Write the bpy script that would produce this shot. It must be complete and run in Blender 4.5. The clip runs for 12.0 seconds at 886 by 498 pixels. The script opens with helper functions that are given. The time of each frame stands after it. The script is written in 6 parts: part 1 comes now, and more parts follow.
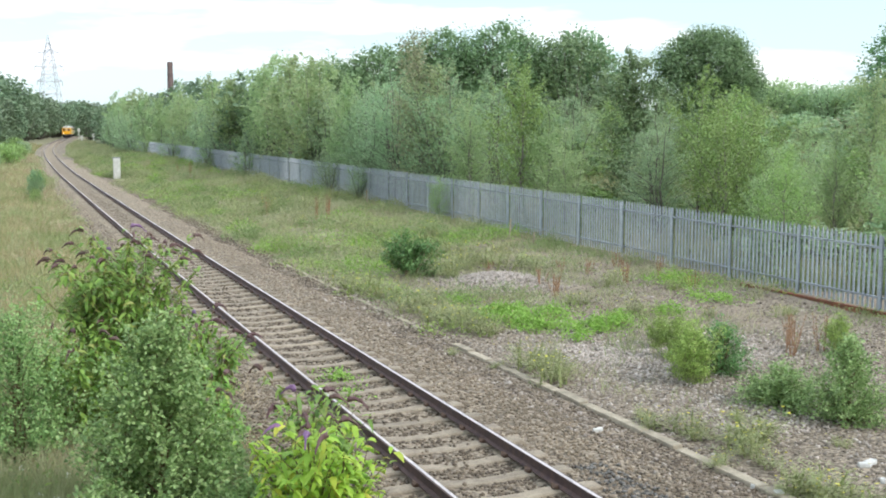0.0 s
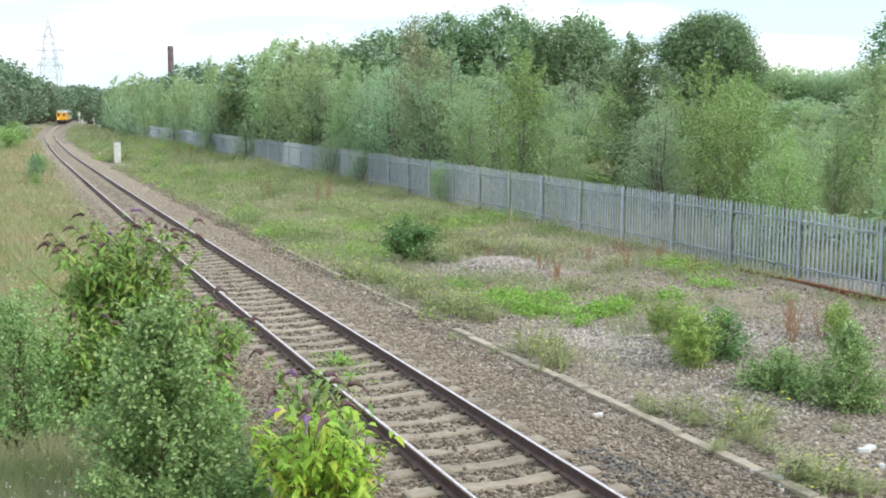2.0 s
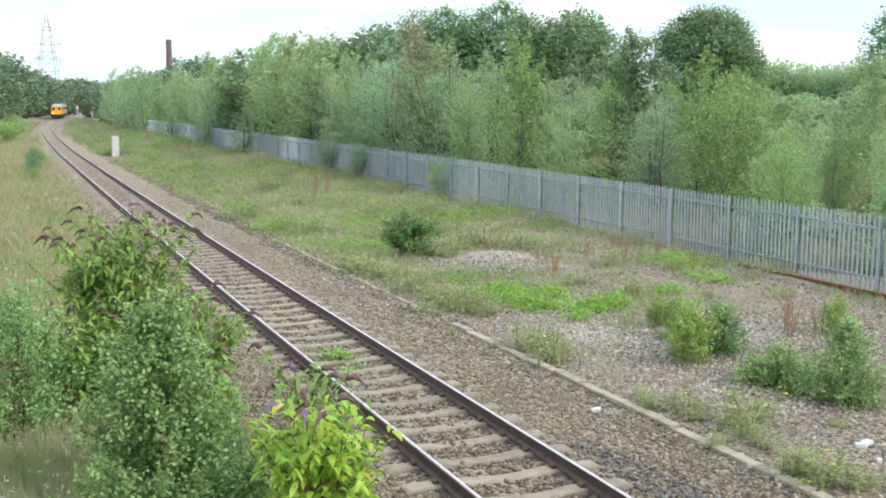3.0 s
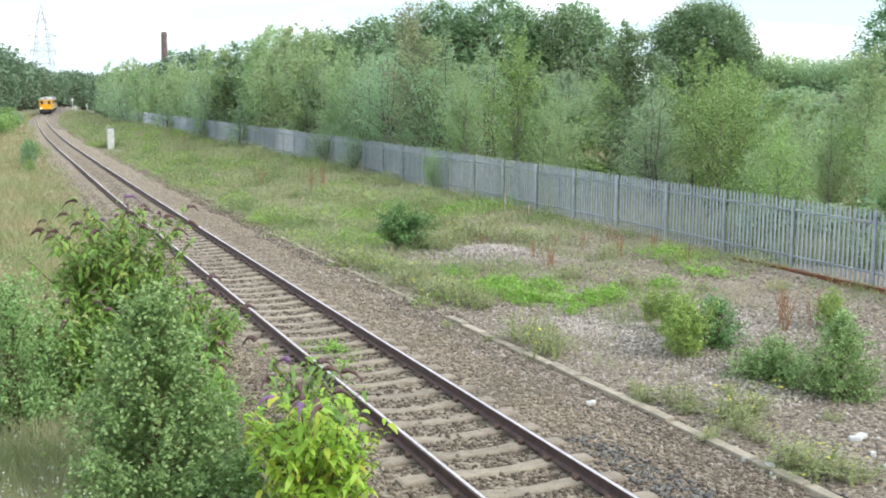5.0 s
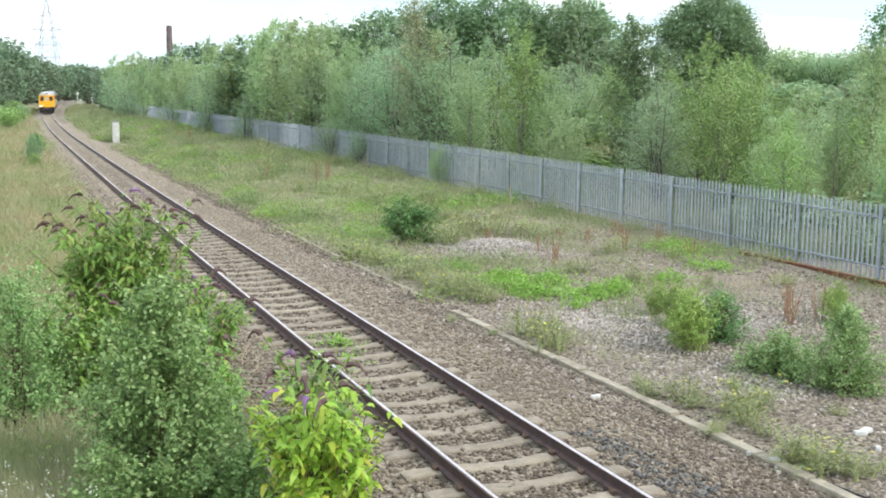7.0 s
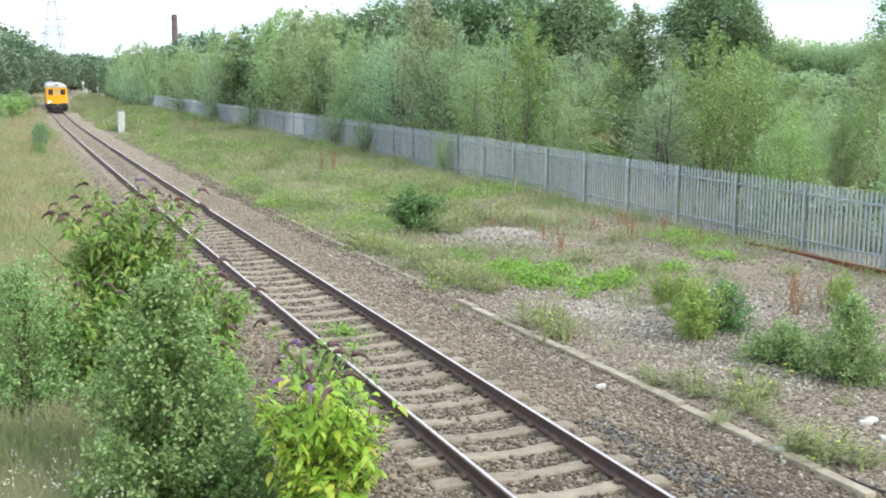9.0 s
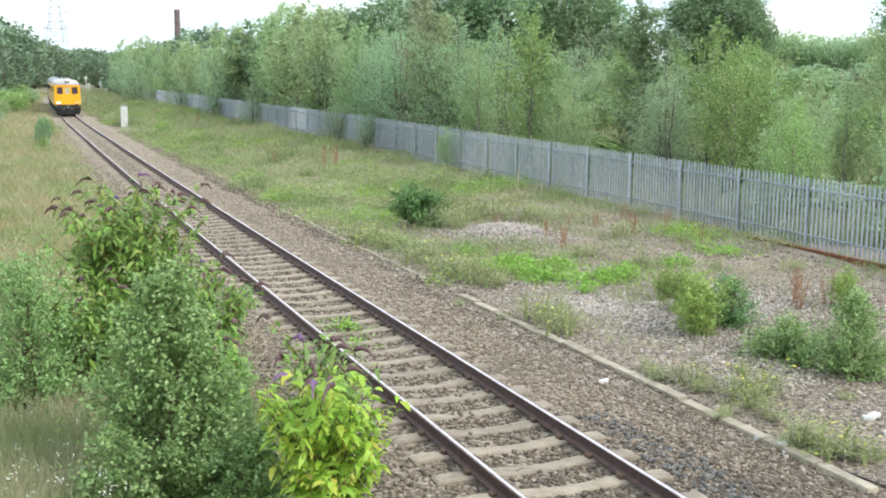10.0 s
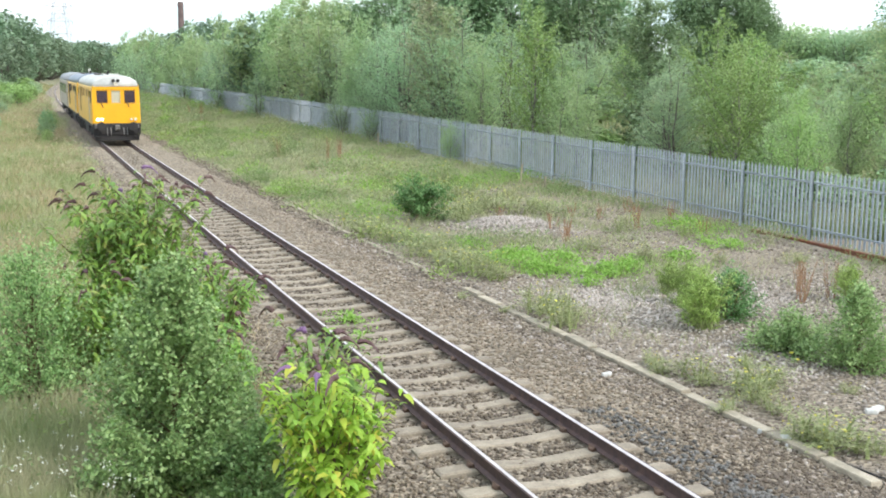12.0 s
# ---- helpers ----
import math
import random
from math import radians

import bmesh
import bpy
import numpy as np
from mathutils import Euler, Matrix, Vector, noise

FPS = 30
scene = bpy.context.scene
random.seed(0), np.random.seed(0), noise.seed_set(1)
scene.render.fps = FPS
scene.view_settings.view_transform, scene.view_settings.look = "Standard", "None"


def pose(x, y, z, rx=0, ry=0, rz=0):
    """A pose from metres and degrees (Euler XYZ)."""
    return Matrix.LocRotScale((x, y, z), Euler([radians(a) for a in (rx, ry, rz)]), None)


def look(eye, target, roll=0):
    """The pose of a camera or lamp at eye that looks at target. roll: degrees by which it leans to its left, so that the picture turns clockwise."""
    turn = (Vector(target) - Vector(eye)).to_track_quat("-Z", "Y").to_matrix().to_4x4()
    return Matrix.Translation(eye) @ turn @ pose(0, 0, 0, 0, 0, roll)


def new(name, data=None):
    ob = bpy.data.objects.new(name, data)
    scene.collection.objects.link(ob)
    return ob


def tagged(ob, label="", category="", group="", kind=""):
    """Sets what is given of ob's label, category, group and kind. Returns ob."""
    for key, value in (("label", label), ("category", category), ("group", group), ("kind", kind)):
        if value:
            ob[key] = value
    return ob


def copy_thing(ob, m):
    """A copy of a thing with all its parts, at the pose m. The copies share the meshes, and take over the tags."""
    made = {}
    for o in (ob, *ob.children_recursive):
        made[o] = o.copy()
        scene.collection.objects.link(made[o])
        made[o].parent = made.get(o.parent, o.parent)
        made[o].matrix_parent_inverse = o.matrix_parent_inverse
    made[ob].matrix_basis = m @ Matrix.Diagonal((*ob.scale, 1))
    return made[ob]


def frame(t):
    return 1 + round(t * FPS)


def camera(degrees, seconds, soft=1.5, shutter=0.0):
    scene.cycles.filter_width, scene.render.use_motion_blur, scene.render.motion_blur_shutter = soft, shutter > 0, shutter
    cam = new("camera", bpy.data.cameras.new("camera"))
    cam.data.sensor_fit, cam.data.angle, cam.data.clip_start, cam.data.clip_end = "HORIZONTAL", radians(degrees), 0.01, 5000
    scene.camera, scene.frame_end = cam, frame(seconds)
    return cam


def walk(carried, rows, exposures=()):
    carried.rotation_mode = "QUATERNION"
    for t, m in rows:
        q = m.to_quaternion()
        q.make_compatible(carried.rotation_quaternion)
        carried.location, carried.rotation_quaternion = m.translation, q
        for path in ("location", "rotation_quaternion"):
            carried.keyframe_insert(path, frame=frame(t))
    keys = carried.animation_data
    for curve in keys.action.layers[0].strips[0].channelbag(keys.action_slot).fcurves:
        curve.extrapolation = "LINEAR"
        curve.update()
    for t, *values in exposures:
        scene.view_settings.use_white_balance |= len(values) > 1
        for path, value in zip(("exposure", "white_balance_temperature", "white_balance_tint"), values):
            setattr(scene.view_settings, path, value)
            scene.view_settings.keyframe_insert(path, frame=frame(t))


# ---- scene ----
# ---------------------------------------------------------------- camera
EYE = (0.0, 0.0, 4.15)
TURNS = [  # seconds, heading right of the line's direction, tilt down, roll
    (0.0, 21.643, 6.222, 0.295), (0.5, 21.650, 6.415, 0.240), (1.0, 21.638, 6.615, 0.225), (1.5, 21.606, 6.808, 0.195),
    (2.0, 21.607, 6.985, 0.175), (2.5, 21.625, 7.141, 0.117), (3.0, 21.700, 7.272, 0.054), (4.0, 21.850, 7.470, -0.030),
    (5.0, 21.926, 7.621, -0.065), (5.5, 21.890, 7.686, -0.070), (6.0, 21.832, 7.759, -0.060), (6.5, 21.754, 7.836, -0.071),
    (7.0, 21.673, 7.931, -0.075), (8.0, 21.530, 8.190, -0.072), (9.0, 21.398, 8.474, -0.065), (9.5, 21.331, 8.602, -0.060),
    (10.0, 21.259, 8.735, -0.060), (10.5, 21.205, 8.838, -0.060), (11.0, 21.165, 8.945, -0.080), (11.5, 21.120, 9.030, -0.095),
    (12.0, 21.080, 9.092, -0.095)]
cam = camera(43.2, 12.0, soft=1.9)


def view(yaw, tilt, roll):
    a, b = radians(yaw), radians(tilt)
    way = Vector((math.sin(a) * math.cos(b), math.cos(a) * math.cos(b), -math.sin(b)))
    return look(EYE, Vector(EYE) + way * 10, -roll)


walk(cam, [(t, view(a, b, c)) for t, a, b, c in TURNS], exposures=[(0, 0.41), (3, 0.48), (6, 0.53), (9, 0.58), (12, 0.65)])

# ---------------------------------------------------------------- light
SUN_UP, SUN_TURN = radians(35), radians(146)
world = bpy.data.worlds.new("sky")
scene.world = world
world.use_nodes = True
wn, wl = world.node_tree.nodes, world.node_tree.links
wn.clear()
w_out, w_bg = wn.new("ShaderNodeOutputWorld"), wn.new("ShaderNodeBackground")
w_sky = wn.new("ShaderNodeTexSky")
w_sky.sky_type, w_sky.sun_disc, w_sky.sun_elevation, w_sky.sun_rotation = "NISHITA", False, SUN_UP, SUN_TURN
w_pos, w_sep = wn.new("ShaderNodeTexCoord"), wn.new("ShaderNodeSeparateXYZ")
w_map, w_noise, w_ramp = wn.new("ShaderNodeMapping"), wn.new("ShaderNodeTexNoise"), wn.new("ShaderNodeValToRGB")
w_up, w_cloud, w_mix, w_dim = wn.new("ShaderNodeMapRange"), wn.new("ShaderNodeVectorMath"), wn.new("ShaderNodeMix"), wn.new("ShaderNodeVectorMath")
w_map.inputs["Scale"].default_value = (1.7, 1.7, 10.0)
w_noise.inputs["Scale"].default_value, w_noise.inputs["Detail"].default_value = 2.3, 5.0
w_ramp.color_ramp.elements[0].position, w_ramp.color_ramp.elements[1].position = 0.47, 0.63
w_up.inputs["From Min"].default_value, w_up.inputs["From Max"].default_value = 0.04, 0.7
w_up.inputs["To Min"].default_value, w_up.inputs["To Max"].default_value = 1.15, 2.5
w_cloud.operation, w_dim.operation = "SCALE", "MULTIPLY_ADD"
w_cloud.inputs[0].default_value = (0.98, 1.0, 1.03)
w_dim.inputs[1].default_value, w_dim.inputs[2].default_value = (0.05, 0.05, 0.05), (0.44, 0.57, 0.67)
w_mix.data_type = "RGBA"
wl.new(w_pos.outputs["Generated"], w_map.inputs["Vector"])
wl.new(w_map.outputs["Vector"], w_noise.inputs["Vector"])
wl.new(w_noise.outputs["Fac"], w_ramp.inputs["Fac"])
wl.new(w_pos.outputs["Generated"], w_sep.inputs["Vector"])
wl.new(w_sep.outputs["Z"], w_up.inputs["Value"])
wl.new(w_up.outputs["Result"], w_cloud.inputs["Scale"])
wl.new(w_sky.outputs["Color"], w_dim.inputs[0])
wl.new(w_ramp.outputs["Color"], w_mix.inputs["Factor"])
wl.new(w_dim.outputs["Vector"], w_mix.inputs["A"])
wl.new(w_cloud.outputs["Vector"], w_mix.inputs["B"])
wl.new(w_mix.outputs["Result"], w_bg.inputs["Color"])
wl.new(w_bg.outputs["Background"], w_out.inputs["Surface"])
w_bg.inputs["Strength"].default_value = 1.0

sun_data = bpy.data.lights.new("sun", "SUN")
sun_data.energy, sun_data.angle, sun_data.color = 1.7, radians(14), (1.0, 0.96, 0.9)
sun = new("sun", sun_data)
sun.matrix_world = look((45, -40, 52), (5, 20, 0))


# ---------------------------------------------------------------- materials
def material(name, colour, other=None, scale=8.0, rough=0.8, metal=0.0, bump=0.0, fine=60.0, spread=(0.35, 0.65), each=0.0, detail=6.0, spots=None, grain_depth=0.18):
    """Two tones mixed by coarse noise, a fine grain on top, bump, and a shift of value from piece to piece."""
    m = bpy.data.materials.new(name)
    m.use_nodes = True
    n, l = m.node_tree.nodes, m.node_tree.links
    p = n["Principled BSDF"]
    p.inputs["Roughness"].default_value, p.inputs["Metallic"].default_value = rough, metal
    at = n.new("ShaderNodeNewGeometry")
    big = n.new("ShaderNodeTexNoise")
    big.inputs["Scale"].default_value, big.inputs["Detail"].default_value = scale, detail
    l.new(at.outputs["Position"], big.inputs["Vector"])
    ramp = n.new("ShaderNodeValToRGB")
    a, b = ramp.color_ramp.elements
    a.position, b.position = spread
    a.color, b.color = (*colour, 1), (*(other or colour), 1)
    l.new(big.outputs["Fac"], ramp.inputs["Fac"])
    out = ramp.outputs["Color"]
    grain = n.new("ShaderNodeTexNoise")
    grain.inputs["Scale"].default_value, grain.inputs["Detail"].default_value = fine, 3.0
    l.new(at.outputs["Position"], grain.inputs["Vector"])
    if spots:
        sr = n.new("ShaderNodeValToRGB")
        sr.color_ramp.elements[0].position, sr.color_ramp.elements[1].position = 0.44, 0.58
        l.new(grain.outputs["Fac"], sr.inputs["Fac"])
        mx = n.new("ShaderNodeMix")
        mx.data_type = "RGBA"
        mx.inputs["B"].default_value = (*spots, 1)
        l.new(sr.outputs["Color"], mx.inputs["Factor"])
        l.new(out, mx.inputs["A"])
        out = mx.outputs["Result"]
    vary = n.new("ShaderNodeMapRange")
    vary.inputs["From Min"].default_value, vary.inputs["From Max"].default_value = 0.3, 0.7
    vary.inputs["To Min"].default_value, vary.inputs["To Max"].default_value = 1 - grain_depth, 1 + grain_depth
    l.new(grain.outputs["Fac"], vary.inputs["Value"])
    hsv = n.new("ShaderNodeHueSaturation")
    l.new(out, hsv.inputs["Color"])
    value = vary.outputs["Result"]
    if each:
        who = n.new("ShaderNodeObjectInfo")
        tone = n.new("ShaderNodeMapRange")
        tone.inputs["To Min"].default_value, tone.inputs["To Max"].default_value = 1 - each, 1 + each
        l.new(who.outputs["Random"], tone.inputs["Value"])
        mul = n.new("ShaderNodeMath")
        mul.operation = "MULTIPLY"
        l.new(value, mul.inputs[0])
        l.new(tone.outputs["Result"], mul.inputs[1])
        value = mul.outputs["Value"]
    l.new(value, hsv.inputs["Value"])
    l.new(hsv.outputs["Color"], p.inputs["Base Color"])
    if bump:
        bp = n.new("ShaderNodeBump")
        bp.inputs["Strength"].default_value, bp.inputs["Distance"].default_value = bump, 0.02
        l.new(grain.outputs["Fac"], bp.inputs["Height"])
        l.new(bp.outputs["Normal"], p.inputs["Normal"])
    return m


def leafy(name, tones, patch=0.0, patch_scale=0.6, patch_tone=None, rough=0.55, through_light=0.35, hue=0.02, along=None):
    """Leaves, blades and stones: a tone for each island, a shift for each plant, patches by place, light through the leaf."""
    m = bpy.data.materials.new(name)
    m.use_nodes = True
    n, l = m.node_tree.nodes, m.node_tree.links
    p, out = n["Principled BSDF"], n["Material Output"]
    p.inputs["Roughness"].default_value = rough
    at, who, ramp = n.new("ShaderNodeNewGeometry"), n.new("ShaderNodeObjectInfo"), n.new("ShaderNodeValToRGB")
    e = ramp.color_ramp.elements
    while len(e) < len(tones):
        e.new(0.5)
    for k, tone in enumerate(tones):
        e[k].position, e[k].color = k / max(1, len(tones) - 1), (*tone, 1)
    l.new(at.outputs["Random Per Island"], ramp.inputs["Fac"])
    colour = ramp.outputs["Color"]
    if patch_tone:
        spot, pr, mx = n.new("ShaderNodeTexNoise"), n.new("ShaderNodeValToRGB"), n.new("ShaderNodeMix")
        spot.inputs["Scale"].default_value, spot.inputs["Detail"].default_value = patch_scale, 3.0
        pr.color_ramp.elements[0].position, pr.color_ramp.elements[1].position = 0.5 - patch * 0.3, 0.62
        mx.data_type = "RGBA"
        mx.inputs["B"].default_value = (*patch_tone, 1)
        l.new(at.outputs["Position"], spot.inputs["Vector"])
        l.new(spot.outputs["Fac"], pr.inputs["Fac"])
        l.new(pr.outputs["Color"], mx.inputs["Factor"])
        l.new(colour, mx.inputs["A"])
        colour = mx.outputs["Result"]
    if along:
        # blends towards another tone as y grows: tone, first and last y
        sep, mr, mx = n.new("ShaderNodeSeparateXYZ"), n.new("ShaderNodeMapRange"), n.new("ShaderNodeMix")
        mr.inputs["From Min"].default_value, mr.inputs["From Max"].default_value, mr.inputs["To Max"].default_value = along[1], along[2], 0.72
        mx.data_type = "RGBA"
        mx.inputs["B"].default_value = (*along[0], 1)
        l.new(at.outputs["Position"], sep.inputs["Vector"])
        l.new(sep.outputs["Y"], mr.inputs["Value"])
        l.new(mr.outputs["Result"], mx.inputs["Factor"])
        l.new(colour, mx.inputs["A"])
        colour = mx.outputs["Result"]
    hsv, h, v = n.new("ShaderNodeHueSaturation"), n.new("ShaderNodeMapRange"), n.new("ShaderNodeMapRange")
    h.inputs["To Min"].default_value, h.inputs["To Max"].default_value = 0.5 - hue, 0.5 + hue
    v.inputs["To Min"].default_value, v.inputs["To Max"].default_value = 0.88, 1.14
    l.new(who.outputs["Random"], h.inputs["Value"])
    l.new(who.outputs["Random"], v.inputs["Value"])
    l.new(h.outputs["Result"], hsv.inputs["Hue"])
    l.new(v.outputs["Result"], hsv.inputs["Value"])
    l.new(colour, hsv.inputs["Color"])
    l.new(hsv.outputs["Color"], p.inputs["Base Color"])
    if through_light:
        tr, mix = n.new("ShaderNodeBsdfTranslucent"), n.new("ShaderNodeMixShader")
        mix.inputs["Fac"].default_value = through_light
        l.new(hsv.outputs["Color"], tr.inputs["Color"])
        l.new(p.outputs["BSDF"], mix.inputs[1])
        l.new(tr.outputs["BSDF"], mix.inputs[2])
        l.new(mix.outputs["Shader"], out.inputs["Surface"])
    return m


def glowing(name, colour, strength):
    m = bpy.data.materials.new(name)
    m.use_nodes = True
    p = m.node_tree.nodes["Principled BSDF"]
    p.inputs["Base Color"].default_value = (*colour, 1)
    p.inputs["Emission Color"].default_value = (*colour, 1)
    p.inputs["Emission Strength"].default_value = strength
    return m


M = {}
M["bark"] = material("bark", (0.10, 0.085, 0.07), (0.2, 0.18, 0.16), 6, 0.9, bump=0.5, fine=40)
M["birch_bark"] = material("birch_bark", (0.3, 0.28, 0.25), (0.14, 0.12, 0.1), 9, 0.8, bump=0.3, fine=30)
M["green_stem"] = material("green_stem", (0.22, 0.27, 0.1), (0.28, 0.3, 0.13), 12, 0.8)
M["stem"] = material("stem", (0.11, 0.06, 0.04), (0.16, 0.12, 0.06), 12, 0.8)
M["dry_stem"] = material("dry_stem", (0.27, 0.14, 0.08), (0.32, 0.2, 0.11), 12, 0.85)
M["birch"] = leafy("birch_leaf", [(0.29, 0.4, 0.19), (0.37, 0.5, 0.24), (0.46, 0.575, 0.31), (0.33, 0.45, 0.23)], hue=0.02, through_light=0.55)
M["birch_near"] = leafy("birch_leaf_near", [(0.14, 0.25, 0.085), (0.24, 0.385, 0.13), (0.395, 0.535, 0.225), (0.22, 0.345, 0.115)], hue=0.01, rough=0.5)
M["willow"] = leafy("willow_leaf", [(0.29, 0.41, 0.235), (0.34, 0.475, 0.27), (0.42, 0.55, 0.34)], hue=0.015, through_light=0.55)
M["dark_leaf"] = leafy("dark_leaf", [(0.175, 0.28, 0.145), (0.215, 0.34, 0.165), (0.26, 0.385, 0.2)], hue=0.025)
M["bright_leaf"] = leafy("bright_leaf", [(0.23, 0.355, 0.11), (0.29, 0.425, 0.14), (0.35, 0.48, 0.18)], hue=0.008)
M["shade_leaf"] = leafy("shade_leaf", [(0.17, 0.245, 0.13), (0.22, 0.305, 0.15), (0.27, 0.325, 0.18)], hue=0.01)
M["brown_leaf"] = leafy("brown_leaf", [(0.33, 0.37, 0.2), (0.42, 0.41, 0.28), (0.27, 0.37, 0.18)], hue=0.015)
M["buddleia"] = leafy("buddleia_leaf", [(0.132, 0.264, 0.050), (0.209, 0.391, 0.066), (0.308, 0.473, 0.099), (0.154, 0.297, 0.077), (0.396, 0.418, 0.110)], hue=0.01)
M["buddleia_lime"] = leafy("buddleia_lime_leaf", [(0.2, 0.38, 0.045), (0.32, 0.52, 0.055), (0.42, 0.6, 0.09), (0.3, 0.5, 0.06), (0.56, 0.54, 0.08)], hue=0.01)
M["flower_brown"] = leafy("spent_flower", [(0.09, 0.045, 0.04), (0.12, 0.06, 0.06)], through_light=0.1)
M["flower_purple"] = leafy("purple_flower", [(0.17, 0.09, 0.2), (0.24, 0.13, 0.27)], through_light=0.2)
M["flower_yellow"] = leafy("yellow_flower", [(0.55, 0.5, 0.03), (0.65, 0.6, 0.1)], through_light=0.2)
M["flower_white"] = leafy("white_flower", [(0.7, 0.7, 0.62), (0.8, 0.8, 0.75)], through_light=0.2)
# distant leaves: some haze of the air is mixed into these greyed greens
M["hazed_far_leaf"] = leafy("hazed_far_leaf", [(0.165, 0.24, 0.145), (0.19, 0.27, 0.16), (0.215, 0.295, 0.175)], hue=0.02)
M["grass"] = leafy("grass", [(0.19, 0.26, 0.09), (0.26, 0.34, 0.125), (0.34, 0.36, 0.2), (0.22, 0.31, 0.1)], patch=0.3, patch_scale=0.55, patch_tone=(0.4, 0.38, 0.23), hue=0.0)
M["weed"] = leafy("weed_leaf", [(0.15, 0.25, 0.085), (0.22, 0.33, 0.105), (0.3, 0.39, 0.15), (0.28, 0.3, 0.16)], patch=0.0, patch_scale=0.5, patch_tone=(0.34, 0.46, 0.11), hue=0.0)
M["dry_grass"] = leafy("dry_grass", [(0.43, 0.34, 0.195), (0.33, 0.27, 0.14), (0.52, 0.43, 0.28), (0.24, 0.26, 0.11)], patch=0.1, patch_scale=0.3, patch_tone=(0.2, 0.26, 0.085), hue=0.0)
M["sallow"] = leafy("sallow_leaf", [(0.095, 0.2, 0.065), (0.14, 0.275, 0.09), (0.2, 0.35, 0.125)], hue=0.01)
M["moss"] = leafy("low_green", [(0.2, 0.38, 0.06), (0.27, 0.46, 0.08), (0.33, 0.5, 0.12)], hue=0.01)
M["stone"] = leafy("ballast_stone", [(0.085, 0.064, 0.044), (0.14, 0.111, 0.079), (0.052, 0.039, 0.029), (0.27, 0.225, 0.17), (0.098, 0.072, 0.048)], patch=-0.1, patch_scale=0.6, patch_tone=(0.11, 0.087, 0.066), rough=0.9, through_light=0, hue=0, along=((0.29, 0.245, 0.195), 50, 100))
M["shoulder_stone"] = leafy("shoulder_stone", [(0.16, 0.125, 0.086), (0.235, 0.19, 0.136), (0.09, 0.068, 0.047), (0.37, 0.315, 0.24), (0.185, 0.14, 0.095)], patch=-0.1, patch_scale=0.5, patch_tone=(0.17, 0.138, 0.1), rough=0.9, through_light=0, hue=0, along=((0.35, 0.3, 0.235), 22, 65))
M["grey_stone"] = leafy("grey_stone", [(0.25, 0.22, 0.19), (0.38, 0.34, 0.3), (0.13, 0.112, 0.095), (0.54, 0.49, 0.44)], rough=0.9, through_light=0, hue=0)
M["dark_stone"] = leafy("dark_stone", [(0.115, 0.11, 0.1), (0.19, 0.182, 0.168), (0.07, 0.066, 0.06), (0.26, 0.25, 0.235)], rough=0.8, through_light=0, hue=0)
M["pale_stone"] = leafy("pale_stone", [(0.36, 0.31, 0.27), (0.49, 0.435, 0.385), (0.25, 0.215, 0.185), (0.58, 0.53, 0.475)], rough=0.9, through_light=0, hue=0)
M["yard_stone"] = leafy("yard_stone", [(0.165, 0.135, 0.105), (0.26, 0.22, 0.175), (0.1, 0.08, 0.062), (0.38, 0.33, 0.28)], rough=0.9, through_light=0, hue=0)
M["olive"] = leafy("olive_weed_leaf", [(0.24, 0.29, 0.125), (0.31, 0.36, 0.165), (0.37, 0.4, 0.2), (0.33, 0.33, 0.19)], hue=0.0)
M["pale_weed"] = leafy("pale_weed_leaf", [(0.38, 0.4, 0.23), (0.44, 0.46, 0.27), (0.5, 0.48, 0.31), (0.35, 0.4, 0.2)], hue=0.0)
M["deep_weed"] = leafy("deep_weed_leaf", [(0.15, 0.24, 0.085), (0.2, 0.31, 0.105), (0.26, 0.36, 0.13)], hue=0.0)
M["fresh"] = leafy("fresh_weed_leaf", [(0.25, 0.38, 0.09), (0.34, 0.48, 0.12), (0.42, 0.54, 0.17)], hue=0.0)
M["straw"] = leafy("straw", [(0.42, 0.35, 0.22), (0.34, 0.27, 0.16), (0.5, 0.43, 0.3), (0.3, 0.2, 0.12)], hue=0.0)
M["sleeper"] = material("sleeper_concrete", (0.31, 0.265, 0.2), (0.22, 0.183, 0.137), 5, 0.9, bump=0.3, fine=45, each=0.14)
M["rail_side"] = material("rail_rust", (0.075, 0.05, 0.05), (0.12, 0.075, 0.065), 9, 0.75, 0.2, bump=0.2, fine=70)
M["rail_top"] = material("rail_polished", (0.66, 0.61, 0.6), (0.52, 0.48, 0.47), 6, 0.5, 0.6)
M["clip"] = material("rail_clip", (0.11, 0.07, 0.05), (0.16, 0.1, 0.07), 20, 0.8, 0.2)
M["galvanised"] = material("galvanised_steel", (0.36, 0.4, 0.45), (0.45, 0.49, 0.53), 3.5, 0.55, 0.25, each=0.08, fine=25)
M["rust"] = material("rusty_steel", (0.26, 0.1, 0.05), (0.16, 0.07, 0.045), 6, 0.9, 0.1, bump=0.4, fine=50)
M["concrete"] = material("old_concrete", (0.38, 0.33, 0.25), (0.24, 0.21, 0.155), 5, 0.9, bump=0.4, fine=40, each=0.12)
M["white"] = material("white_paint", (0.6, 0.6, 0.58), (0.48, 0.48, 0.45), 4, 0.6, fine=18)
M["dark_cap"] = material("grey_paint", (0.3, 0.31, 0.32), (0.24, 0.25, 0.25), 6, 0.6)
M["brick"] = material("chimney_brick", (0.17, 0.12, 0.115), (0.12, 0.09, 0.085), 0.6, 0.9, fine=3)
M["pylon"] = material("pylon_steel", (0.48, 0.51, 0.57), (0.54, 0.57, 0.62), 1, 0.6, 0.2)
M["yellow"] = material("yellow_paint", (0.86, 0.42, 0.01), (0.8, 0.38, 0.01), 1.2, 0.35, fine=9, grain_depth=0.03)
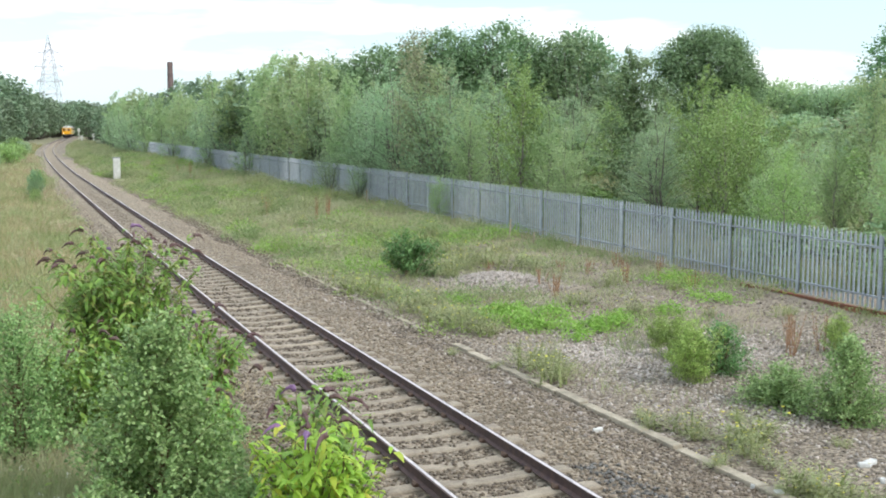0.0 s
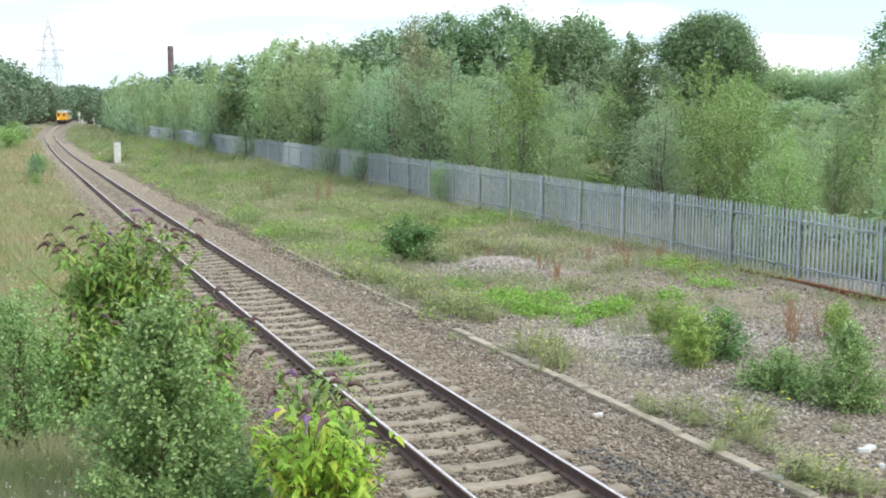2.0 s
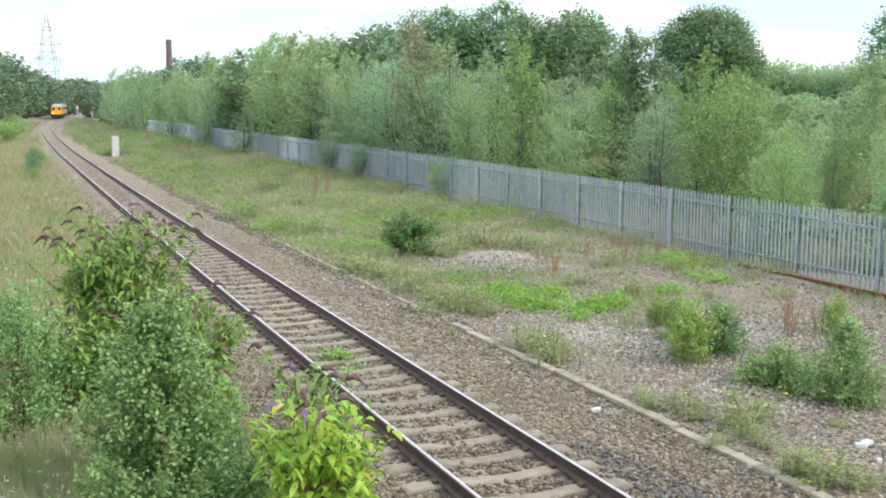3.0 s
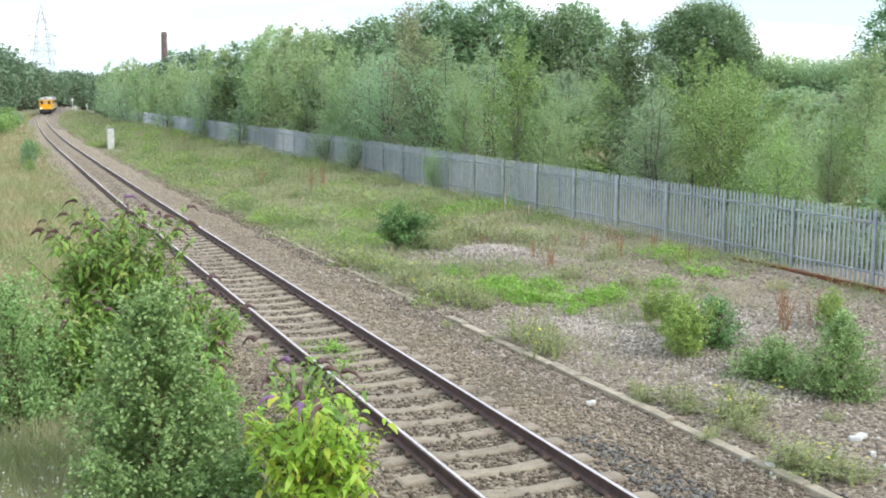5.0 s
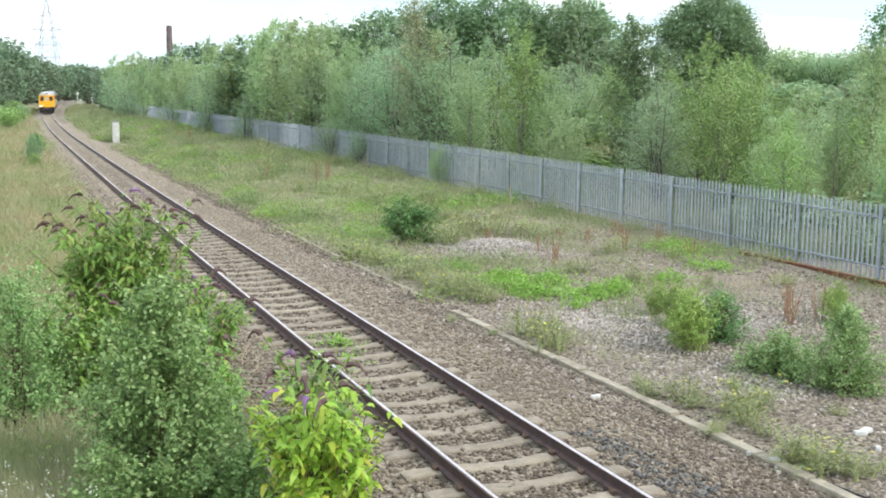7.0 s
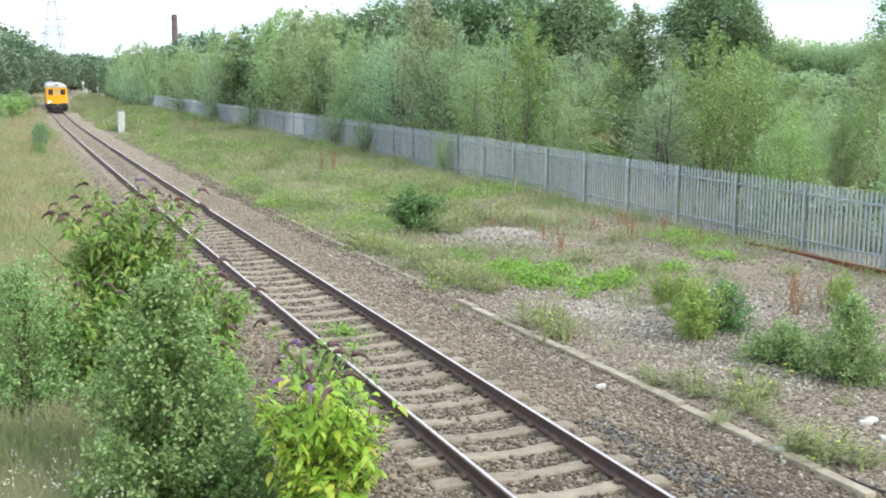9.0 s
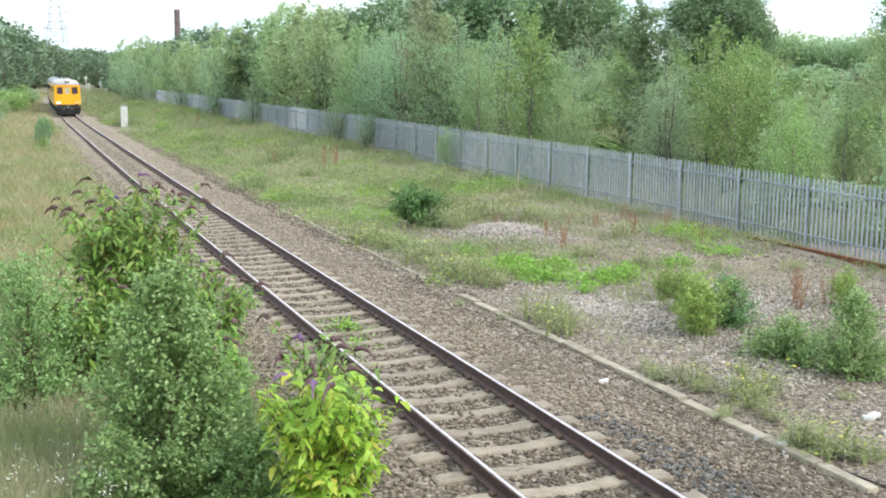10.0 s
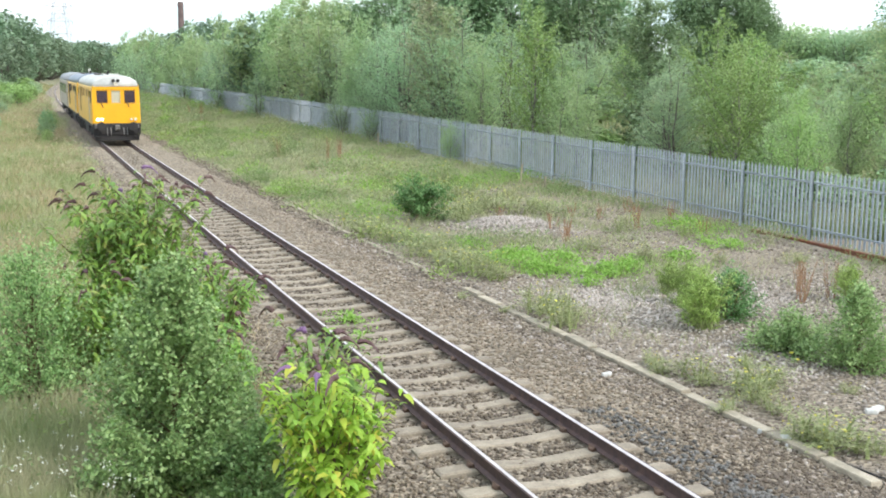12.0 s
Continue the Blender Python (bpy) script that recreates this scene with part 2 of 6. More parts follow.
# the front's yellow made duller: the shade on the sides is in the colour
M["side_yellow"] = material("shaded_yellow_paint", (0.72, 0.42, 0.05), (0.6, 0.37, 0.08), 1.5, 0.5, fine=8, grain_depth=0.05)
M["faded_grille"] = material("faded_grille", (0.36, 0.22, 0.05), (0.28, 0.18, 0.06), 5, 0.7)
M["roof"] = material("roof_grey", (0.53, 0.53, 0.5), (0.42, 0.42, 0.4), 1.2, 0.6, fine=12, grain_depth=0.07)
M["under"] = material("underframe", (0.014, 0.013, 0.014), (0.03, 0.026, 0.024), 5, 0.7, fine=30)
M["steel"] = material("worn_steel", (0.2, 0.19, 0.18), (0.12, 0.11, 0.1), 6, 0.5, 0.6)
M["blue_grey"] = material("blue_grey_paint", (0.14, 0.17, 0.22), (0.2, 0.23, 0.27), 1.2, 0.5, fine=9)
M["grille"] = material("grille_dark", (0.06, 0.05, 0.035), (0.1, 0.08, 0.05), 6, 0.7)
M["tan"] = material("coach_side", (0.38, 0.33, 0.25), (0.3, 0.27, 0.22), 2, 0.6)
M["lamp"] = glowing("headlight", (1.0, 0.97, 0.92), 2.2)
M["lens"] = material("lamp_lens", (0.75, 0.7, 0.6), (0.6, 0.55, 0.45), 8, 0.2)
M["pane"] = material("cab_glass", (0.06, 0.04, 0.055), (0.11, 0.07, 0.09), 1.5, 0.1)
M["pane"].node_tree.nodes["Principled BSDF"].inputs["Transmission Weight"].default_value = 0.35
M["blind"] = material("pale_glass", (0.5, 0.47, 0.33), (0.44, 0.42, 0.32), 2, 0.25)


# ---------------------------------------------------------------- mesh helpers
def mesh_of(name, verts, faces, mats, index=None, smooth=False):
    """A mesh from arrays: verts (n, 3), faces (m, k) with the same k, or a list of faces."""
    me = bpy.data.meshes.new(name)
    if isinstance(faces, np.ndarray):
        m, k = faces.shape
        me.vertices.add(len(verts))
        me.vertices.foreach_set("co", np.asarray(verts, np.float32).ravel())
        me.loops.add(m * k)
        me.loops.foreach_set("vertex_index", faces.astype(np.int32).ravel())
        me.polygons.add(m)
        me.polygons.foreach_set("loop_start", np.arange(0, m * k, k, dtype=np.int32))
        me.update(calc_edges=True)
    else:
        me.from_pydata([tuple(v) for v in verts], [], faces)
    for mt in mats if isinstance(mats, (list, tuple)) else [mats]:
        me.materials.append(mt)
    if index is not None:
        me.polygons.foreach_set("material_index", np.asarray(index, np.int32))
    if smooth:
        me.polygons.foreach_set("use_smooth", np.ones(len(me.polygons), bool))
    me.update()
    return me


def part(name, me, parent, label="", m=None):
    ob = new(name, me)
    ob.parent = parent
    if m is not None:
        ob.matrix_basis = m
    return tagged(ob, label)


def thing(name, label, category, at=None, group="", me=None, kind=""):
    ob = new(name, me)
    if at is not None:
        ob.matrix_basis = at
    return tagged(ob, label, category, group, kind)


class Shape:
    """Gathers boxes, tubes, lofts into one mesh."""

    def __init__(self):
        self.v, self.f, self.i = [], [], []

    def add(self, verts, faces, k=0):
        o = len(self.v)
        self.v += [tuple(q) for q in verts]
        self.f += [tuple(o + j for j in g) for g in faces]
        self.i += [k] * len(faces)
        return self

    def box(self, x0, x1, y0, y1, z0, z1, k=0, chamfer=0.0, m=None):
        c = chamfer
        if c <= 0:
            vs = [(x, y, z) for z in (z0, z1) for y in (y0, y1) for x in (x0, x1)]
            fs = [(0, 2, 3, 1), (4, 5, 7, 6), (0, 1, 5, 4), (2, 6, 7, 3), (0, 4, 6, 2), (1, 3, 7, 5)]
        else:
            ring = lambda d, z: [(x0 + d, y0 + c, z), (x0 + c, y0 + d, z), (x1 - c, y0 + d, z), (x1 - d, y0 + c, z),
                                 (x1 - d, y1 - c, z), (x1 - c, y1 - d, z), (x0 + c, y1 - d, z), (x0 + d, y1 - c, z)]
            vs = ring(c * 0.5, z0) + ring(0, z0 + c) + ring(0, z1 - c) + ring(c * 0.5, z1)
            fs = [tuple(range(7, -1, -1)), tuple(range(24, 32))]
            for r in range(3):
                for j in range(8):
                    a, b = r * 8 + j, r * 8 + (j + 1) % 8
                    fs.append((a, b, b + 8, a + 8))
        if m is not None:
            vs = [m @ Vector(q) for q in vs]
        return self.add(vs, fs, k)

    def tube(self, a, b, ra, rb=None, n=8, k=0, caps=True):
        a, b = Vector(a), Vector(b)
        rb = ra if rb is None else rb
        q = (b - a).to_track_quat("Z", "Y").to_matrix()
        vs = []
        for c, r in ((a, ra), (b, rb)):
            vs += [c + q @ Vector((r * math.cos(2 * math.pi * j / n), r * math.sin(2 * math.pi * j / n), 0)) for j in range(n)]
        fs = [(j, (j + 1) % n, n + (j + 1) % n, n + j) for j in range(n)]
        if caps:
            fs += [tuple(range(n - 1, -1, -1)), tuple(range(n, 2 * n))]
        return self.add(vs, fs, k)

    def loft(self, rings, k=0, caps=True, closed=True):
        n = len(rings[0])
        vs = [q for r in rings for q in r]
        fs = []
        for r in range(len(rings) - 1):
            for j in range(n if closed else n - 1):
                a, b = r * n + j, r * n + (j + 1) % n
                fs.append((a, b, b + n, a + n))
        if caps:
            fs += [tuple(range(n - 1, -1, -1)), tuple(range((len(rings) - 1) * n, len(rings) * n))]
        return self.add(vs, fs, k)

    def mesh(self, name, mats, smooth=False):
        return mesh_of(name, self.v, self.f, mats, self.i, smooth)


# ---------------------------------------------------------------- the lie of the land
LINE_Y = np.arange(-100.0, 700.0, 1.0)
LINE_SLOPE = np.interp(LINE_Y, (-100, 0, 30, 50, 100, 150, 200, 240, 320, 385, 450), (0, 0, 0.004, 0.0075, 0.0095, 0.02, 0.036, 0.06, 0.08, 0.088, 0.09))
LINE_X = 5.367 + np.concatenate([[0], np.cumsum((LINE_SLOPE[1:] + LINE_SLOPE[:-1]) / 2)])


def line_x(y):
    """The middle of the track, which bends slowly to the right."""
    return np.interp(y, LINE_Y, LINE_X)


def line_z(y):
    return 0.0045 * np.maximum(np.asarray(y, float) - 110, 0)


def fence_x(y):
    return 18.94 - 0.013 * y


def fence_z(y):
    y = np.asarray(y, float)
    return -0.13 + 0.011 * (np.minimum(y, 60) - 20) + 0.006 * np.maximum(y - 60, 0) - 0.004 * np.maximum(y - 160, 0)


def smooth01(a):
    a = np.clip(a, 0, 1)
    return a * a * (3 - 2 * a)


def bumps(x, y, s):
    return np.sin(x * s + 1.3 * np.sin(y * s * 0.7)) * np.cos(y * s * 1.1 + 0.9 * np.sin(x * s * 0.6))


def land(x, y):
    """Height of the ground: bed of the track, yard up to the fence, banks on both sides."""
    x, y = np.asarray(x, float), np.asarray(y, float)
    c, g = line_x(y) - x, line_z(y)
    r = -c
    bed = -0.215 - 0.15 * smooth01((np.abs(r) - 1.75) / 1.5)
    fx = fence_x(np.minimum(y, 400))
    yard_end = fence_z(np.minimum(y, 260))
    k = smooth01((x - line_x(y) - 3.0) / np.maximum(fx - line_x(y) - 3.0, 3.0))
    right = bed * (1 - k) + (yard_end - g) * k
    right = right + 0.04 * bumps(x, y, 0.9) * smooth01((r - 3.0) / 2)
    right = right + 0.24 * np.exp(-((x - 12.8) / 1.1) ** 2 - ((y - 28.6) / 1.2) ** 2)
    beyond = np.maximum(x - fx - 8, 0)
    right = right + 5.5 * smooth01(beyond / 75) * smooth01((150 - y) / 80) + 0.25 * bumps(x, y, 0.3) * smooth01(beyond / 10)
    left = bed + 0.25 * smooth01((c - 2.9) / 2.0) + 0.05 * bumps(x, y, 0.8) * smooth01((c - 3) / 2)
    left = left + 1.6 * smooth01((c - 6.5) / 10) + 11 * smooth01((c - 8) / 40) * smooth01((y - 150) / 150)
    far_hill = 0.5 * smooth01((y - 430) / 200)
    near = np.where(r > 0, right, left)
    return near + g * (1 - smooth01((y - 420) / 100)) + far_hill * smooth01((np.abs(r) - 5) / 30)


def grid_line(stops):
    out = []
    for (a, step), (b, _) in zip(stops[:-1], stops[1:]):
        out += list(np.arange(a, b, step))
    return np.array(out + [stops[-1][0]])


def make_ground():
    xs = grid_line([(-3000, 300), (-600, 60), (-120, 12), (-24, 2), (-4, 0.35), (24, 2), (60, 6), (150, 25), (400, 100), (800, 400), (3200, 1)])
    ys = grid_line([(-600, 100), (-100, 15), (-10, 1.0), (6, 0.4), (46, 0.9), (110, 3), (260, 8), (520, 30), (1000, 150), (1600, 500), (4600, 1)])
    X, Y = np.meshgrid(xs, ys)
    Z = land(X, Y)
    v = np.stack([X, Y, Z], -1).reshape(-1, 3)
    nx = len(xs)
    a = (np.arange(len(ys) - 1)[:, None] * nx + np.arange(nx - 1)[None]).ravel()
    me = mesh_of("ground", v, np.stack([a, a + 1, a + nx + 1, a + nx], 1), M["soil"], smooth=True)
    thing("ground", "gravelly railway land with ballast, soil and thin turf", "ground", me=me, kind="structure")


def soil_material():
    """Ballast along the track, grey gravel in the yard, turf on the banks, by noise and by distance from the track."""
    m = material("soil", (0.15, 0.12, 0.088), (0.1, 0.08, 0.058), 1.2, 0.95, bump=0.8, fine=16, spots=(0.28, 0.232, 0.172))
    n, l = m.node_tree.nodes, m.node_tree.links
    p = n["Principled BSDF"]
    old = p.inputs["Base Color"].links[0].from_socket
    at, sep = n.new("ShaderNodeNewGeometry"), n.new("ShaderNodeSeparateXYZ")
    l.new(at.outputs["Position"], sep.inputs["Vector"])
    turf = n.new("ShaderNodeTexNoise")
    turf.inputs["Scale"].default_value, turf.inputs["Detail"].default_value = 0.45, 6
    l.new(at.outputs["Position"], turf.inputs["Vector"])
    # turf grows with the distance from the near yard
    far = n.new("ShaderNodeMapRange")
    far.inputs["From Min"].default_value, far.inputs["From Max"].default_value = 25, 44
    far.inputs["To Min"].default_value, far.inputs["To Max"].default_value = -0.2, 0.32
    l.new(sep.outputs["Y"], far.inputs["Value"])
    add = n.new("ShaderNodeMath")
    add.operation = "ADD"
    l.new(turf.outputs["Fac"], add.inputs[0])
    l.new(far.outputs["Result"], add.inputs[1])
    side = n.new("ShaderNodeMapRange")
    side.inputs["From Min"].default_value, side.inputs["From Max"].default_value = 2.7, 3.3
    # distance to the right of the track
    def calc(op, a, b):
        q = n.new("ShaderNodeMath")
        q.operation = op
        for k, val in enumerate((a, b)):
            if isinstance(val, (int, float)):
                q.inputs[k].default_value = val
            else:
                l.new(val, q.inputs[k])
        return q.outputs["Value"]
    yy = calc("MAXIMUM", sep.outputs["Y"], 0.0)
    u = calc("MULTIPLY", calc("MINIMUM", yy, 450.0), 0.01)
    middle = -0.1143
    for k in (1.0033, -1.404, 1.1886, 5.2368):
        middle = calc("ADD", calc("MULTIPLY", middle, u), k)
    reach = calc("SUBTRACT", sep.outputs["X"], middle)
    l.new(reach, side.inputs["Value"])
    bank = n.new("ShaderNodeMapRange")
    bank.inputs["From Min"].default_value, bank.inputs["From Max"].default_value = -1.9, -2.4
    l.new(reach, bank.inputs["Value"])
    ramp = n.new("ShaderNodeValToRGB")
    ramp.color_ramp.elements[0].position, ramp.color_ramp.elements[1].position = 0.45, 0.6
    l.new(add.outputs["Value"], ramp.inputs["Fac"])
    mul, top = n.new("ShaderNodeMath"), n.new("ShaderNodeMath")
    mul.operation, top.operation = "MULTIPLY", "MAXIMUM"
    l.new(ramp.outputs["Color"], mul.inputs[0])
    l.new(side.outputs["Result"], mul.inputs[1])
    l.new(mul.outputs["Value"], top.inputs[0])
    l.new(bank.outputs["Result"], top.inputs[1])
    mx, tone = n.new("ShaderNodeMix"), n.new("ShaderNodeValToRGB")
    mx.data_type = "RGBA"
    tone.color_ramp.elements[0].position, tone.color_ramp.elements[1].position = 0.35, 0.65
    tone.color_ramp.elements[0].color, tone.color_ramp.elements[1].color = (0.13, 0.145, 0.065, 1), (0.3, 0.262, 0.172, 1)
    tone.color_ramp.elements.new(0.5).color = (0.205, 0.197, 0.107, 1)
    fine = n.new("ShaderNodeTexNoise")
    fine.inputs["Scale"].default_value, fine.inputs["Detail"].default_value = 0.9, 8
    l.new(at.outputs["Position"], fine.inputs["Vector"])
    l.new(fine.outputs["Fac"], tone.inputs["Fac"])
    l.new(top.outputs["Value"], mx.inputs["Factor"])
    l.new(old, mx.inputs["A"])
    l.new(tone.outputs["Color"], mx.inputs["B"])
    l.new(mx.outputs["Result"], p.inputs["Base Color"])
    return m


M["soil"] = soil_material()
make_ground()


# ---------------------------------------------------------------- track
GAUGE = 0.755
TRACK_Y = np.concatenate([np.arange(-14, 60, 2.0), np.arange(60, 470, 5.0)])


def track_frame(y):
    d = 0.5
    a = Vector((float(line_x(y - d)), y - d, float(line_z(y - d))))
    b = Vector((float(line_x(y + d)), y + d, float(line_z(y + d))))
    return Vector((float(line_x(y)), y, float(line_z(y)))), (b - a).normalized()


def make_track():
    track = thing("railway_track", "single railway track with steel rails on concrete sleepers", "railway track")
    profile = [(-0.07, -0.159), (0.07, -0.159), (0.07, -0.145), (0.012, -0.128), (0.010, -0.045), (0.034, -0.035), (0.036, -0.008),
               (0.03, -0.002), (0.014, 0.0), (-0.024, 0.0), (-0.031, -0.003), (-0.036, -0.008), (-0.034, -0.035), (-0.010, -0.045), (-0.012, -0.128), (-0.07, -0.145)]
    for side in (-1, 1):
        rings = []
        for y in TRACK_Y:
            c, t = track_frame(float(y))
            across = Vector((t.y, -t.x, 0)).normalized()
            rings.append([c + across * side * (GAUGE + px) + Vector((0, 0, pz)) for px, pz in profile])
        s = Shape().loft(rings)
        n = len(profile)
        me = s.mesh("rail", [M["rail_side"], M["rail_top"]])
        idx = [1 if (i < (len(rings) - 1) * n and i % n in (8, 9)) else 0 for i in range(len(me.polygons))]
        me.polygons.foreach_set("material_index", np.array(idx, np.int32))
        part("rail", me, track, "steel rail, rusty sides and a bright worn top")

    def sleeper_shape():
        xs = [-1.25, -1.22, -0.95, -0.55, -0.25, 0.0, 0.25, 0.55, 0.95, 1.22, 1.25]
        tops = [-0.185, -0.168, -0.162, -0.168, -0.192, -0.2, -0.192, -0.168, -0.162, -0.168, -0.185]
        rings = []
        for x, z in zip(xs, tops):
            w = 0.115 if abs(x) > 0.4 else 0.1
            rings.append([(x, -w - 0.02, -0.36), (x, w + 0.02, -0.36), (x, w + 0.006, z - 0.02), (x, w - 0.012, z), (x, -w + 0.012, z), (x, -w - 0.006, z - 0.02)])
        return rings

    rings = sleeper_shape()
    one = Shape().loft(rings).mesh("sleeper", M["sleeper"])
    rest, clips = Shape(), Shape()
    rnd = random.Random(4)
    k, spacing, first = 0, 0.724, 17.402 - 0.724 * 36
    while first + k * spacing < 330:
        y = first + k * spacing
        c, t = track_frame(y)
        m = Matrix.Translation(c) @ pose(0, rnd.uniform(-0.015, 0.015), rnd.uniform(-0.006, 0.006), 0, 0, math.degrees(math.atan2(-t.x, t.y)) + rnd.uniform(-0.5, 0.5))
        if k < 290:
            part("sleeper", one, track, m=m)
        else:
            rest.loft([[m @ Vector(q) for q in r] for r in rings])
        if y < 75:
            for sx in (-GAUGE, GAUGE):
                for o in (-0.1, 0.1):
                    clips.box(sx + o - 0.035, sx + o + 0.035, -0.05, 0.05, -0.17, -0.12, chamfer=0.015, m=m)
                    clips.tube(m @ Vector((sx + o, -0.07, -0.125)), m @ Vector((sx + o, 0.07, -0.12)), 0.018, n=6)
        k += 1
    part("far_sleeper_run", rest.mesh("far_sleeper_run", M["sleeper"]), track)["kind"] = "stuff"
    part("rail_clip", clips.mesh("rail_clip", M["clip"]), track, "rusty spring clips holding the rails")["kind"] = "stuff"
    return track


make_track()


# ---------------------------------------------------------------- stones
def stones(name, label, spots, sizes, mat, seed):
    rng = np.random.default_rng(seed)
    base = np.array([(1, 0, 0), (-1, 0, 0), (0, 1, 0), (0, -1, 0), (0, 0, 1), (0, 0, -1)], float)
    tri = np.array([(0, 2, 4), (2, 1, 4), (1, 3, 4), (3, 0, 4), (2, 0, 5), (1, 2, 5), (3, 1, 5), (0, 3, 5)])
    n = len(spots)
    v = base[None] * (0.65 + 0.7 * rng.random((n, 6, 1))) + rng.normal(0, 0.22, (n, 6, 3))
    ax = rng.normal(size=(n, 3))
    ax /= np.linalg.norm(ax, axis=1, keepdims=True)
    an = rng.random(n)[:, None, None] * 6.28
    cr = np.cross(ax[:, None], v)
    v = v * np.cos(an) + cr * np.sin(an) + ax[:, None] * (np.sum(ax[:, None] * v, -1, keepdims=True)) * (1 - np.cos(an))
    v *= sizes[:, None, None] * np.array([1, 1, 0.75])
    v += spots[:, None]
    f = (tri[None] + (np.arange(n) * 6)[:, None, None]).reshape(-1, 3)
    me = mesh_of(name, v.reshape(-1, 3), f, mat)
    return thing(name, label, "stones", me=me, kind="stuff")


def make_ballast():
    rng = np.random.default_rng(7)
    n = 66000
    y = 8 + 150 * rng.random(n) ** 2.7
    r = np.where(rng.random(n) < 0.5, rng.uniform(-2.3, 3.3, n), rng.uniform(-2.7, 3.5, n))
    x = line_x(y) + r
    size = 0.016 + 0.018 * rng.random(n) + 0.0004 * y
    z = land(x, y) + 0.006
    # leave the tops of the sleepers clear
    ph = ((y - 17.402) / 0.724 + 0.5) % 1 - 0.5
    on = (np.abs(ph) * 0.724 < 0.135) & (np.abs(r) < 1.27)
    keep = ~on | (rng.random(n) < 0.04)
    z = np.where(on, z + 0.02, z)
    keep &= np.abs(np.abs(r) - GAUGE) > 0.09
    p = np.stack([x, y, z], 1)
    clean = (r > 0.84) & (r < 2.5 + 0.25 * bumps(x, y, 1.3)) & (rng.random(n) < smooth01((y - 10.5) / 4 + 0.3)) | (r < -0.9) & (rng.random(n) < 0.7)
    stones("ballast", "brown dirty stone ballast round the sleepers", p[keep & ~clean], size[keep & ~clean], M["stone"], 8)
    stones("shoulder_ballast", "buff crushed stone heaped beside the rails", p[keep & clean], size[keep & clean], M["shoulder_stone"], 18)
    n = 44000
    y = 7.5 + 36 * rng.random(n) ** 1.5
    x = rng.uniform(7.6, 17.8, n)
    thin = bumps(x + 3, y, 0.55) * 0.5 + 0.5 + np.where(y < 19, 0.35, 0) - np.maximum(y - 24, 0) * 0.03
    thin = thin + 1.2 * np.exp(-((x - 12.8) / 1.3) ** 2 - ((y - 28.6) / 1.6) ** 2)
    keep = rng.random(n) < thin
    size = 0.015 + 0.03 * rng.random(n) ** 2 + 0.0004 * y
    p = np.stack([x, y, land(x, y) + 0.004], 1)
    light = rng.random(n) < 0.22 + 0.85 * np.exp(-((x - 11.3) / 1.7) ** 2 - ((y - 18.6) / 2.8) ** 2) + 0.5 * np.exp(-((x - 14) / 1.5) ** 2 - ((y - 19.5) / 2) ** 2)
    stones("yard_gravel", "pale grey gravel scattered over the yard", p[keep & light], size[keep & light], M["grey_stone"], 9)
    stones("yard_stones", "brown dirty gravel between the edging and the weeds", p[keep & ~light], size[keep & ~light], M["yard_stone"], 19)
    n = 4800
    q = np.concatenate([rng.normal(0, 1, (n - 2000, 2)) * np.array([0.75, 1.5]) + np.array([11.0, 18.5]), rng.normal(0, 1, (1200, 2)) * np.array([0.8, 0.8]) + np.array([13.4, 18.2]), rng.normal(0, 1, (800, 2)) * np.array([0.7, 0.7]) + np.array([10.6, 14.0])])
    stones("pale_gravel", "spread of clean pinkish grey gravel in the yard", np.column_stack([q, land(q[:, 0], q[:, 1]) + 0.012]), 0.018 + 0.026 * rng.random(n) ** 2, M["pale_stone"], 13)
    n = 420
    q = np.column_stack([6.95 + rng.normal(0, 0.17, n), 8.8 + 3.6 * rng.random(n) ** 1.5])
    stones("fresh_ballast", "patch of dark grey fresh ballast beside the rail", np.column_stack([q, land(q[:, 0], q[:, 1]) + 0.02]), 0.024 + 0.018 * rng.random(n), M["dark_stone"], 12)
    n = 2800
    q = rng.normal(0, 0.75, (n, 2)) * np.array([1.0, 1.2]) + np.array([12.9, 28.4])
    stones("gravel_heap", "low heap of pale grey gravel in the yard", np.column_stack([q, land(q[:, 0], q[:, 1]) + 0.015]), 0.022 + 0.03 * rng.random(n) ** 2, M["pale_stone"], 10)


make_ballast()


